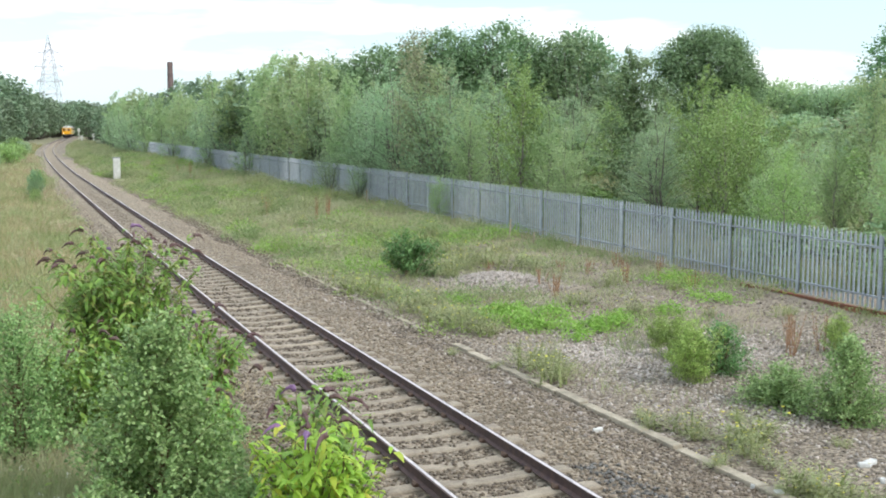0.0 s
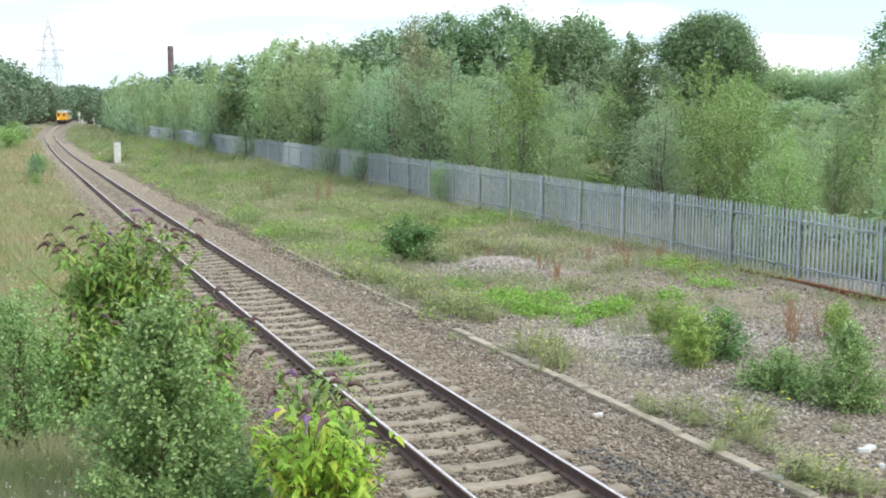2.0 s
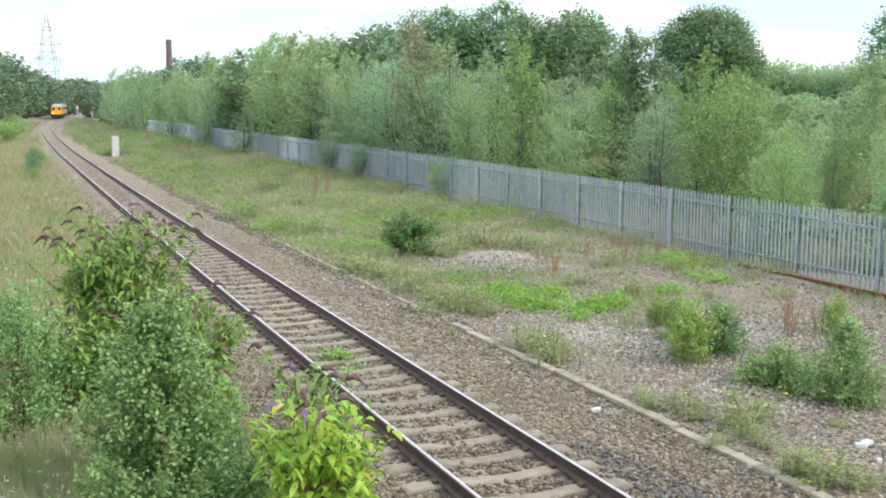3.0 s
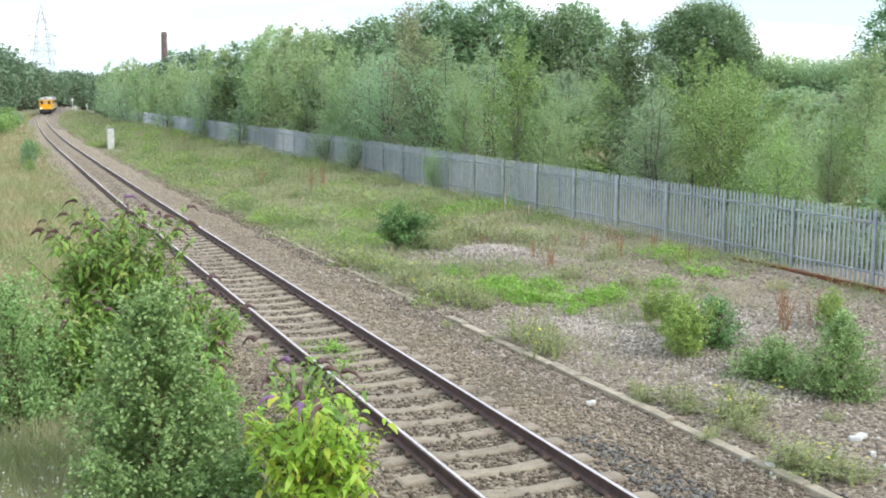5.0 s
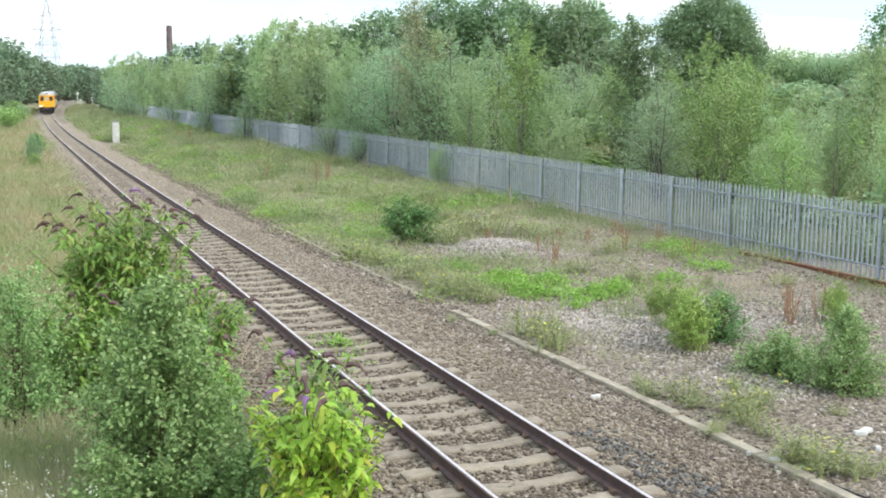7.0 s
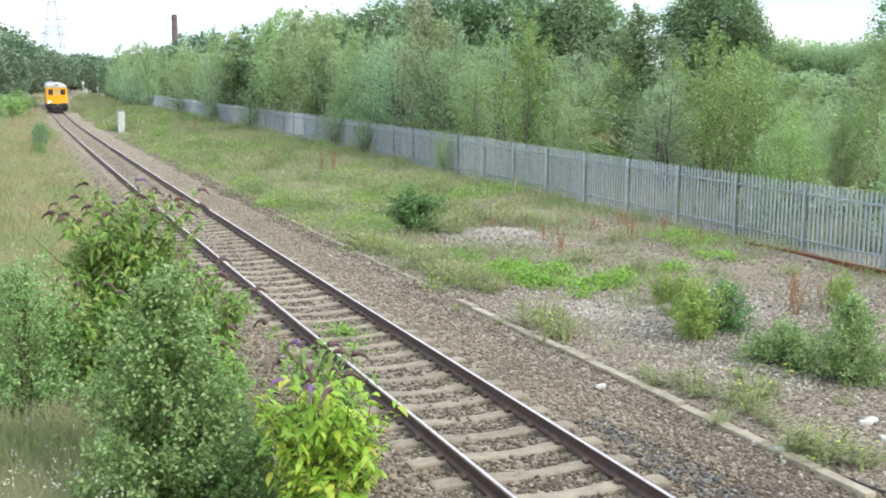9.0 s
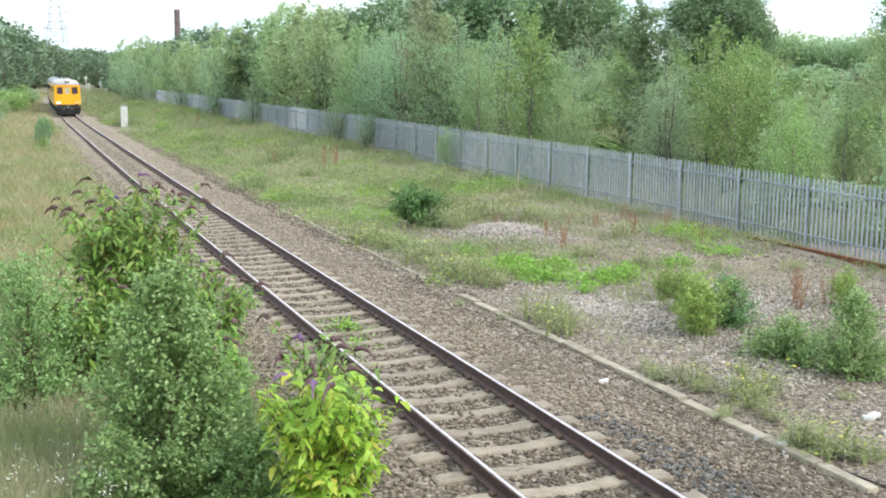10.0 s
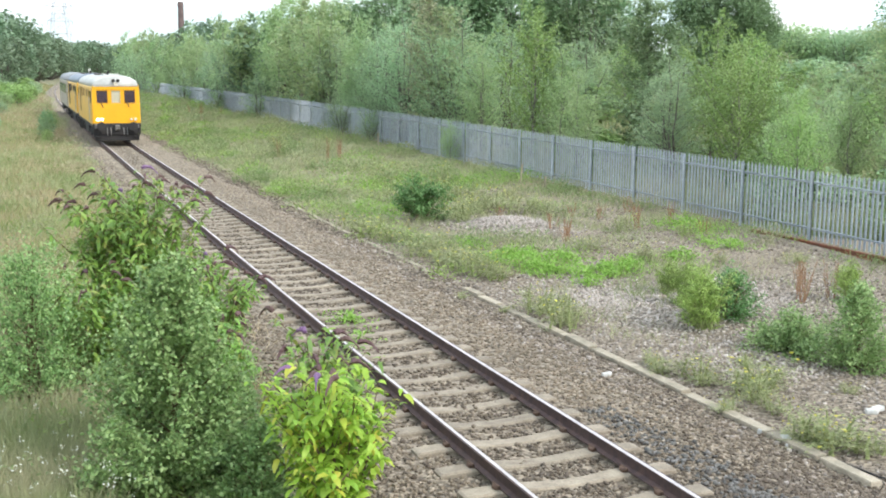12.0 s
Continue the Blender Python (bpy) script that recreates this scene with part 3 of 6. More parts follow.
# ---------------------------------------------------------------- fence
def make_fence():
    fence = thing("palisade_fence", "grey galvanised steel palisade fence along the railway yard", "fence")
    bay, h = 2.806, 1.78
    pale_s = Shape()
    w = 0.034
    prof = [(-w, 0.0), (-w * 0.5, -0.03), (0, -0.022), (w * 0.5, -0.03), (w, 0.0), (w * 0.5, -0.024), (0, -0.016), (-w * 0.5, -0.024)]
    rings = [[(px, py, z) for px, py in prof] for z in (0.04, h - 0.09)]
    rings.append([(px * 0.1, py * 0.4 - 0.006, h) for px, py in prof])
    pale = pale_s.loft(rings).mesh("pale", M["galvanised"])
    post = Shape().box(-0.05, 0.05, 0.0, 0.007, -0.1, h - 0.03).box(-0.05, 0.05, 0.047, 0.054, -0.1, h - 0.03).box(-0.004, 0.004, 0.007, 0.047, -0.1, h - 0.03).mesh("post", M["galvanised"])
    rail = Shape().box(0, bay, -0.003, 0.003, -0.025, 0.025).box(0, bay, 0.003, 0.04, 0.019, 0.025).mesh("rail", M["galvanised"])
    rest = Shape()
    y, k, parts = 19.945 - bay * 3, 0, 0
    slope_turn = math.degrees(math.atan2(1, -0.013))
    rnd = random.Random(3)
    while y < 163:
        x, z = float(fence_x(y)) + 0.08, float(fence_z(y))
        z2 = float(fence_z(y + bay))
        m = Matrix.Translation((x, y, z)) @ pose(0, 0, 0, 0, -math.degrees(math.atan2(z2 - z, bay)), slope_turn)
        up = Matrix.Translation((x, y, z)) @ pose(0, 0, 0, rnd.uniform(-0.5, 0.5), rnd.uniform(-0.4, 0.4), slope_turn)
        part("post", post, fence, m=up @ Matrix.Translation((0, 0.03, 0)))
        for zz in (0.32, h - 0.3):
            part("rail", rail, fence, m=m @ Matrix.Translation((0, 0.022, zz)))
        for j in range(17):
            pm = m @ Matrix.Translation((bay * (j + 0.75) / 17.5, 0.0, rnd.uniform(-0.008, 0.008))) @ pose(0, 0, 0, 0, rnd.uniform(-0.35, 0.35), 0)
            if k < 17:
                part("pale", pale, fence, m=pm)
            else:
                rest.loft([[pm @ Vector(q) for q in r] for r in rings], caps=False)
        k += 1
        y += bay / math.sqrt(1 + 0.013 ** 2)
    part("far_pale_run", rest.mesh("far_pale_run", M["galvanised"]), fence)["kind"] = "stuff"


make_fence()


# ---------------------------------------------------------------- small things of the yard
def make_yard():
    rnd = random.Random(11)
    kerb = thing("concrete_edging", "line of weathered concrete edging slabs, partly overgrown", "kerb")
    y = 9.2
    while y < 37:
        ln = rnd.uniform(0.85, 1.0)
        w = 0.085 if y < 23 else 0.06
        s = Shape().box(-w, w, 0, ln - 0.015 - rnd.choice((0, 0, 0.04)), -0.12, 0.03, chamfer=0.015).mesh("slab", M["concrete"])
        x = 8.66 + 0.03 * math.sin(y * 0.6)
        part("slab", s, kerb, m=pose(x, y, float(land(8.66, y)) + (0.04 if y < 20.5 else 0.0) - (0.02 if rnd.random() < 0.3 else 0) + rnd.uniform(-0.02, 0.012), rnd.uniform(-1.0, 1.0), rnd.uniform(-4, 4), rnd.uniform(-1.5, 1.5)))
        y += ln
    old = Shape()
    prof = [(-0.07, 0), (0.07, 0), (0.07, 0.02), (0.015, 0.035), (0.015, 0.1), (0.035, 0.11), (0.035, 0.15), (-0.035, 0.15), (-0.035, 0.11), (-0.015, 0.1), (-0.015, 0.035), (-0.07, 0.02)]
    old.loft([[(px, yy, pz) for px, pz in prof] for yy in (0, 2.2, 4.6, 7.5)])
    thing("disused_rail", "length of rusty old rail lying along the fence foot", "rail", at=pose(18.32, 17.0, float(land(18.3, 20)) - 0.02, 0.2, 0, 0.7), me=old.mesh("disused_rail", M["rust"]))
    # pale broken slabs
    for x, y, a, b, turn in ((8.67, 10.75, 0.3, 0.12, 70), (10.6, 11.36, 0.22, 0.1, 20), (10.45, 11.3, 0.16, 0.1, -30), (8.0, 14.05, 0.2, 0.05, 15), (10.2, 10.7, 0.1, 0.07, 50), (10.05, 10.3, 0.09, 0.07, 10), (8.62, 11.2, 0.12, 0.08, 35)):
        s = Shape().box(-a / 2, a / 2, -b / 2, b / 2, -0.02, 0.05, chamfer=0.018)
        thing("concrete_fragment", "broken piece of pale concrete lying on the gravel", "rubble", at=pose(x, y, float(land(x, y)) + 0.015, rnd.uniform(-6, 6), rnd.uniform(-6, 6), turn), group="rubble on the gravel", me=s.mesh("concrete_fragment", M["white"]))
    # trackside cabinet
    c = thing("trackside_cabinet", "white painted trackside equipment cabinet beside the track", "cabinet", at=pose(10.0, 105.0, float(land(10.0, 105)) - 0.1, 0, 0, 0))
    part("body", Shape().box(-0.3, 0.3, -0.25, 0.25, 0.0, 1.95, chamfer=0.02).mesh("body", M["white"]), c)
    part("lid", Shape().box(-0.34, 0.34, -0.29, 0.29, 1.95, 2.03, chamfer=0.02).mesh("lid", M["dark_cap"]), c, "grey sheet metal lid")
    part("door", Shape().box(-0.24, 0.24, -0.27, -0.25, 0.15, 1.85).mesh("door", M["white"]), c)
    part("plinth", Shape().box(-0.36, 0.36, -0.3, 0.3, -0.2, 0.06).mesh("plinth", M["concrete"]), c)
    for x, y, h in ((17.2, 255.0, 1.6), (20.2, 262.0, 2.0), (18.6, 285.0, 3.2)):
        p = thing("marker_post", "small white marker post beside the distant track", "post", at=pose(x, y, float(land(x, y))), group="white posts by the track")
        part("post", Shape().box(-0.1, 0.1, -0.08, 0.08, -0.2, h, chamfer=0.02).mesh("post", M["white"]), p)
        part("plate", Shape().box(-0.28, 0.28, -0.1, -0.08, h - 0.7, h, chamfer=0.01).mesh("plate", M["white"]), p)
    # stakes in front of the fence
    for x, y, h in ((17.2, 36.8, 0.75), (17.0, 34.4, 0.55), (17.3, 54.0, 0.8)):
        s = Shape().box(-0.03, 0.03, -0.025, 0.025, -0.15, h, chamfer=0.008)
        thing("wooden_stake", "weathered pale wooden stake standing in the grass", "stake", at=pose(x, y, float(land(x, y)), rnd.uniform(-3, 3), rnd.uniform(-4, 4), 20), group="stakes in the yard", me=s.mesh("wooden_stake", M["concrete"]))
    # chimney
    ch = thing("factory_chimney", "tall slender brown brick factory chimney in the distance", "chimney", at=pose(68.0, 476.0, float(land(68, 476)) - 1))
    rings = []
    for z, r in ((0, 1.7), (12, 1.5), (27, 1.2), (30.4, 1.12), (30.5, 1.25), (31.5, 1.25), (31.6, 1.1), (32.0, 1.05)):
        rings.append([(r * math.cos(j * math.pi / 8), r * math.sin(j * math.pi / 8), z - 0.2) for j in range(16)])
    part("stack", Shape().loft(rings).mesh("stack", M["brick"]), ch)
    part("rim", Shape().tube((0, 0, 31.75), (0, 0, 32.1), 1.15, n=16).mesh("rim", M["brick"]), ch)


def make_pylon():
    """A lattice tower with three pairs of arms."""
    py = thing("electricity_pylon", "grey lattice steel electricity pylon far behind the woods", "pylon", at=pose(35.0, 800, 0.0, 0, 0, 12))
    half = lambda z: float(np.interp(z, (0, 27.6, 45, 54.6, 57, 66), (8.6, 5.7, 3.6, 2.6, 2.0, 0.15)))
    s, levels = Shape(), [0, 10, 19, 27.6, 35.7, 40.5, 45.4, 50, 54.6, 57, 61.5, 66]
    for a, b in zip(levels[:-1], levels[1:]):
        ca = [(sx * half(a), sy * half(a), a) for sx, sy in ((-1, -1), (1, -1), (1, 1), (-1, 1))]
        cb = [(sx * half(b), sy * half(b), b) for sx, sy in ((-1, -1), (1, -1), (1, 1), (-1, 1))]
        for j in range(4):
            k = (j + 1) % 4
            s.tube(ca[j], cb[j], 0.28, n=4, caps=False)
            for u, w in ((ca[j], cb[k]), (ca[k], cb[j]), (cb[j], cb[k])):
                s.tube(u, w, 0.15, n=4, caps=False)
    part("tower", s.mesh("tower", M["pylon"]), py)
    for z, reach in ((35.7, 8.2), (45.4, 9.6), (54.6, 7.0)):
        for sx in (-1, 1):
            t = Shape()
            w = half(z)
            for sy in (-1, 1):
                t.tube((sx * w, sy * w, z), (sx * reach, 0, z + 0.2), 0.2, n=4, caps=False)
                t.tube((sx * w, sy * w, z + 2.2), (sx * reach, 0, z + 0.3), 0.2, n=4, caps=False)
            arm = part("arm", t.mesh("arm", M["pylon"]), py)
            part("insulator", Shape().tube((sx * reach, 0, z), (sx * reach, 0, z - 2.6), 0.18, n=6).mesh("insulator", M["dark_cap"]), arm)


def make_cable():
    c = bpy.data.curves.new("old_cable", "CURVE")
    c.dimensions, c.bevel_depth, c.bevel_resolution = "3D", 0.013, 2
    s = c.splines.new("POLY")
    pts = [(8.72, 10.4), (8.78, 9.9), (8.84, 9.4), (8.95, 8.9), (9.0, 8.3), (9.1, 7.6), (9.1, 6.8)]
    s.points.add(len(pts) - 1)
    for p, (x, y) in zip(s.points, pts):
        p.co = (x, y, float(land(x, y)) + 0.04, 1)
    c.materials.append(M["under"])
    thing("old_cable", "black lineside cable lying along the concrete edging", "cable", me=c)


make_yard()
make_pylon()
make_cable()


# ---------------------------------------------------------------- plants
def unit(a):
    return a / np.maximum(np.linalg.norm(a, axis=-1, keepdims=True), 1e-9)


def leaves(spots, length, width, rng, droop=0.3, way=None, mats=None, name="leaves"):
    """One four-cornered leaf, folded along its rib, at each spot."""
    n = len(spots)
    d = rng.normal(size=(n, 3))
    d[:, 2] = d[:, 2] * 0.6 - droop
    if way is not None:
        d = d * 0.6 + way
    d = unit(d)
    nrm = rng.normal(size=(n, 3))
    nrm[:, 2] = np.abs(nrm[:, 2]) + 1.1
    s = unit(np.cross(d, nrm))
    u = np.cross(s, d)
    L = length * (0.6 + 0.8 * rng.random((n, 1)))
    Wd = width * (0.7 + 0.6 * rng.random((n, 1)))
    mid = spots + d * L * 0.45
    v = np.stack([spots, mid + s * Wd * 0.5 + u * Wd * 0.18, spots + d * L - u * L * 0.08, mid - s * Wd * 0.5 + u * Wd * 0.18], 1)
    f = np.arange(n * 4).reshape(n, 4)
    return v.reshape(-1, 3), f


def wood(paths, n=6):
    """Tapered limbs: each path is a list of (point, radius)."""
    s = Shape()
    for p in paths:
        rings = []
        for j, (c, r) in enumerate(p):
            a, b = Vector(p[max(0, j - 1)][0]), Vector(p[min(len(p) - 1, j + 1)][0])
            q = (b - a).to_track_quat("Z", "Y").to_matrix()
            rings.append([Vector(c) + q @ Vector((r * math.cos(6.2832 * i / n), r * math.sin(6.2832 * i / n), 0)) for i in range(n)])
        s.loft(rings)
    return s


def bent(a, b, ra, rb, rnd, wobble, steps=4):
    a, b = Vector(a), Vector(b)
    out = []
    for j in range(steps + 1):
        t = j / steps
        o = Vector((rnd.uniform(-1, 1), rnd.uniform(-1, 1), rnd.uniform(-0.5, 0.5))) * wobble * (0 if j == 0 else 1)
        out.append((a.lerp(b, t) + o, ra + (rb - ra) * t))
    return out


def slender_tree(seed, height, spread, count, leaf, mat, bark, low=0.06, thin=0.8, stems=1, airy=0.16, cone=0.0, twigs=30, sides=4, upswept=1.0):
    """A birch or willow sapling: one or more stems, rising boughs, leaves hung along the twigs."""
    rnd, rng = random.Random(seed), np.random.default_rng(seed)
    paths, tips = [], []
    for st in range(stems):
        foot = Vector((rnd.uniform(-0.15, 0.15) * (stems > 1), rnd.uniform(-0.15, 0.15) * (stems > 1), 0))
        h = height * (1 if st == 0 else rnd.uniform(0.6, 0.92))
        lean = Vector((rnd.uniform(-1, 1), rnd.uniform(-1, 1), 0)) * (0.06 if stems == 1 else 0.22) * height * (st > 0 or stems == 1)
        top = foot + lean + Vector((0, 0, h))
        trunk = bent(foot, top, 0.011 * height + 0.01, 0.006, rnd, 0.015 * height, 8)
        trunk[0] = (trunk[0][0] - Vector((0, 0, 0.25)), trunk[0][1])
        paths.append(trunk)
        nb = int(twigs / math.sqrt(stems)) + 4
        for b in range(nb):
            t = low + (0.97 - low) * (b + rnd.random()) / nb
            k = min(7, int(t * 8))
            base = trunk[k][0].lerp(trunk[k + 1][0], t * 8 - k)
            env = (math.sin(min(1, (t + 0.12) * 1.1) * math.pi * 0.92)) ** 0.7 * (1 - 0.45 * t)
            env = env * (1 - cone) + cone * (1.05 - t) ** 0.75
            reach = spread * env * rnd.uniform(0.55, 1.15) + 0.04 * height
            a = b * 2.4 + rnd.uniform(-0.6, 0.6)
            rise = reach * rnd.uniform(0.35, 1.0) * upswept
            tip = base + Vector((math.cos(a) * reach, math.sin(a) * reach, rise))
            limb = bent(base, tip, 0.0035 * height * (1 - t) + 0.004, 0.003, rnd, 0.05 * reach, 3)
            paths.append(limb)
            tips.append((limb, reach))
        tips.append((trunk[5:], height * 0.12))
    total = sum(r for _, r in tips)
    spots, ways = [], []
    for limb, reach in tips:
        k = max(8, int(count * reach / total))
        t = rng.random(k) ** 0.65 * (len(limb) - 1)
        j = np.minimum(t.astype(int), len(limb) - 2)
        P = np.array([c for c, _ in limb])
        q = P[j] + (P[j + 1] - P[j]) * (t - j)[:, None]
        # twigs: small clumps along the bough
        centre = rng.normal(0, airy * (0.5 + reach * 0.6), (max(3, k // 14), 3))
        q = q + centre[rng.integers(0, len(centre), k)] * (0.4 + 0.6 * (t / (len(limb) - 1)))[:, None] + rng.normal(0, airy * 0.33, (k, 3))
        spots.append(q)
    spots = np.concatenate(spots)
    spots[:, 2] = np.maximum(spots[:, 2], 0.03)
    v, f = leaves(spots, leaf, leaf * thin, rng)
    return wood(paths, sides).mesh("trunk", M[bark]), mesh_of("crown", v, f, M[mat])


def broad_tree(seed, height, radius, count, leaf, mat, base=0.25, lumps=60, squash=0.9, sides=5):
    """A full grown broadleaf: trunk, forking limbs, a crown of many lumps of leaves."""
    rnd, rng = random.Random(seed), np.random.default_rng(seed)
    paths, centres = [], []
    fork = height * base
    paths.append(bent((0, 0, -0.4), (rnd.uniform(-0.3, 0.3), rnd.uniform(-0.3, 0.3), fork * 1.3), 0.035 * height, 0.022 * height, rnd, 0.05, 3))
    mid = fork + (height - fork) * 0.5
    for k in range(lumps):
        # an even spread over the outside of the crown
        u = (k + 0.5) / lumps
        z = 1 - 1.75 * u
        a = k * 2.39996 + rnd.uniform(-0.3, 0.3)
        r = math.sqrt(max(0, 1 - z * z)) * rnd.uniform(0.72, 1.02)
        c = Vector((math.cos(a) * r * radius, math.sin(a) * r * radius, mid + z * (height - fork) * 0.5 * squash * rnd.uniform(0.9, 1.05)))
        centres.append(c)
        if k % 3 == 0:
            paths.append(bent((0, 0, fork * rnd.uniform(0.7, 1.3)), c, 0.012 * height, 0.02, rnd, 0.15, 4))
    for k in range(lumps // 4):
        a, r = rnd.uniform(0, 6.28), rnd.uniform(0.1, 0.6)
        centres.append(Vector((math.cos(a) * r * radius, math.sin(a) * r * radius, mid + rnd.uniform(-0.6, 0.6) * (height - fork) * 0.5)))
    C = np.array(centres)
    size = radius * 0.3 * (0.7 + 0.6 * rng.random(len(C)))
    pick = rng.integers(0, len(C), count)
    d = unit(rng.normal(size=(count, 3)))
    d[:, 2] = d[:, 2] * 0.8
    spots = C[pick] + d * size[pick][:, None] * (rng.random((count, 1)) ** 0.35) * 1.05
    spots[:, 2] = np.maximum(spots[:, 2], 0.05)
    large = np.full((count, 1), leaf)
    if count > 10000:
        # the shaded inside of each lump, of fewer, larger leaves
        inner = rng.random(count) < 0.16
        spots[inner] = C[pick[inner]] + d[inner] * size[pick[inner]][:, None] * 0.62 * rng.random((int(inner.sum()), 1)) ** 0.4
        spots[:, 2] = np.maximum(spots[:, 2], 0.3)
        large[inner] = leaf * 2.1
    v, f = leaves(spots, large, large * 0.85, rng, droop=0.1)
    return wood(paths, sides).mesh("trunk", M["bark"]), mesh_of("crown", v, f, M[mat])


def tree(name, label, category, meshes, m, group=""):
    ob = thing(name, label, category, at=m, group=group)
    part("trunk", meshes[0], ob)
    part("crown", meshes[1], ob)
    return ob


def stand(kind, x, y, h, turn, sunk=0.05, fat=1.0):
    """The pose of a copy of a plant of unit height kind at (x, y), h metres high."""
    s = h / kind
    return pose(x, y, float(land(x, y)) - sunk, 0, 0, turn) @ Matrix.Diagonal((s * fat, s * fat, s, 1))


def make_fence_trees():
    rnd = random.Random(21)
    words = ["slender young birch with airy light green leaves behind the fence", "young birch with airy light green leaves behind the fence", "bushy grey-green willow growing behind the fence",
             "tall birch with sparse yellowing brown leaves at its top", "bright yellow-green young birch behind the fence", "narrow dark grey-green conical tree behind the fence"]
    names = ["birch_tree", "birch_tree", "willow_tree", "birch_tree", "birch_tree", "conical_tree"]

    def make(k, far):
        c, s = (0.18, 1.65) if far else (0.72, 0.86)
        args = [(1, 6, 1.3, 10500, 0.105, "birch", "birch_bark"), (2, 6, 1.5, 11000, 0.105, "birch", "birch_bark"), (3, 6, 1.8, 9500, 0.13, "willow", "bark"),
                (4, 6, 1.1, 9000, 0.105, "brown_leaf", "birch_bark"), (5, 6, 1.6, 10500, 0.11, "bright_leaf", "birch_bark"), (6, 6, 1.1, 18000, 0.1, "shade_leaf", "bark")][k]
        seed, h, spread, count, leaf, mat, bark = args
        return slender_tree(seed, h, spread, int(count * c), leaf * s, mat, bark, stems=(1, 2, 4, 1, 2, 1)[k], thin=0.5 if k == 2 else 0.8, low=0.01 if k == 2 else 0.05, cone=0.35 if k == 2 else 0.1, twigs=14 if far else 36, sides=3 if far else 4, upswept=1.0 if k == 2 else 1.7)

    row = [(18.6, 183.6, 6.4, 2), (18.2, 152.5, 8.6, 2), (19.1, 142.3, 7.8, 0), (19.3, 127.7, 7.6, 1), (20.4, 119.6, 7.7, 2), (19.4, 99.4, 6.9, 1), (20.7, 98.3, 7.1, 2),
           (19.8, 86.8, 7.1, 0), (20.9, 83.8, 7.5, 2), (20.0, 74.8, 6.9, 1), (21.0, 73.5, 7.1, 2), (20.1, 66.0, 6.9, 0), (21.1, 64.7, 7.1, 2), (20.2, 58.0, 6.7, 2), (20.5, 54.4, 8.5, 3),
           (20.8, 51.3, 5.9, 2), (20.3, 47.4, 5.5, 1), (22.3, 49.3, 6.0, 2), (20.9, 43.6, 6.6, 4), (21.4, 42.2, 5.4, 1), (19.9, 37.9, 4.3, 1), (24.4, 39.9, 6.8, 5), (21.5, 33.7, 4.2, 2),
           (24.5, 35.5, 5.2, 4), (22.5, 31.2, 4.4, 4), (24.5, 32.4, 4.3, 4), (20.6, 25.8, 3.0, 4), (28.5, 34.2, 4.7, 1), (24.6, 28.2, 4.2, 1), (25.6, 27.9, 4.8, 0), (23.6, 24.4, 4.2, 1), (25.2, 34.0, 4.6, 4), (23.4, 36.5, 4.4, 1), (22.4, 28.6, 3.6, 1)]
    first = {}

    def grow(x, y, h, k, fat=1.0):
        far = y > 72
        m = stand(6, x, y, (h - float(land(x, y))) * 1.03, rnd.uniform(0, 360), fat=fat)
        if (k, far) in first:
            copy_thing(first[k, far], m)
        else:
            first[k, far] = tree(names[k], words[k], "tree", make(k, far), m, "young trees behind the fence")

    for x, y, h, k in row:
        grow(x, y, h, k, fat=1.35 if k == 5 else 1.0)
    for x, y, h, k in ((35.0, 63.0, 5.6, 1), (37.5, 64.5, 5.2, 4), (33.4, 62.0, 5.0, 2), (40.2, 66.5, 5.8, 1), (43.0, 66.0, 5.2, 2), (38.6, 70.5, 6.4, 2)):
        grow(x, y, h, k, fat=1.35)
    # the belt goes on behind and into the distance
    for j in range(66):
        y = 52 + 2.4 * j + rnd.uniform(-1, 1)
        x = float(fence_x(y)) + rnd.uniform(1.2, 6.5)
        grow(x, y, rnd.uniform(4.0, 7.3) + 0.006 * y, rnd.choice((0, 1, 2, 2, 1)), fat=rnd.uniform(1.0, 1.3))
    # shrubs pushing through and round the pales
    for x, y, h, k in ((17.8, 62.5, 2.6, 2), (17.85, 57.2, 2.3, 2), (18.0, 45.6, 2.2, 1), (17.2, 100.0, 4.2, 2), (17.4, 84.0, 4.2, 2), (16.9, 118.0, 4.6, 2), (16.5, 158.0, 6.5, 2), (16.7, 140.0, 4.2, 1), (16.5, 152.0, 7.0, 2), (16.3, 146.0, 4.5, 2), (16.0, 163.0, 7.5, 2), (15.8, 170.0, 7.0, 2)):
        grow(x, y, h, k, fat=1.15)


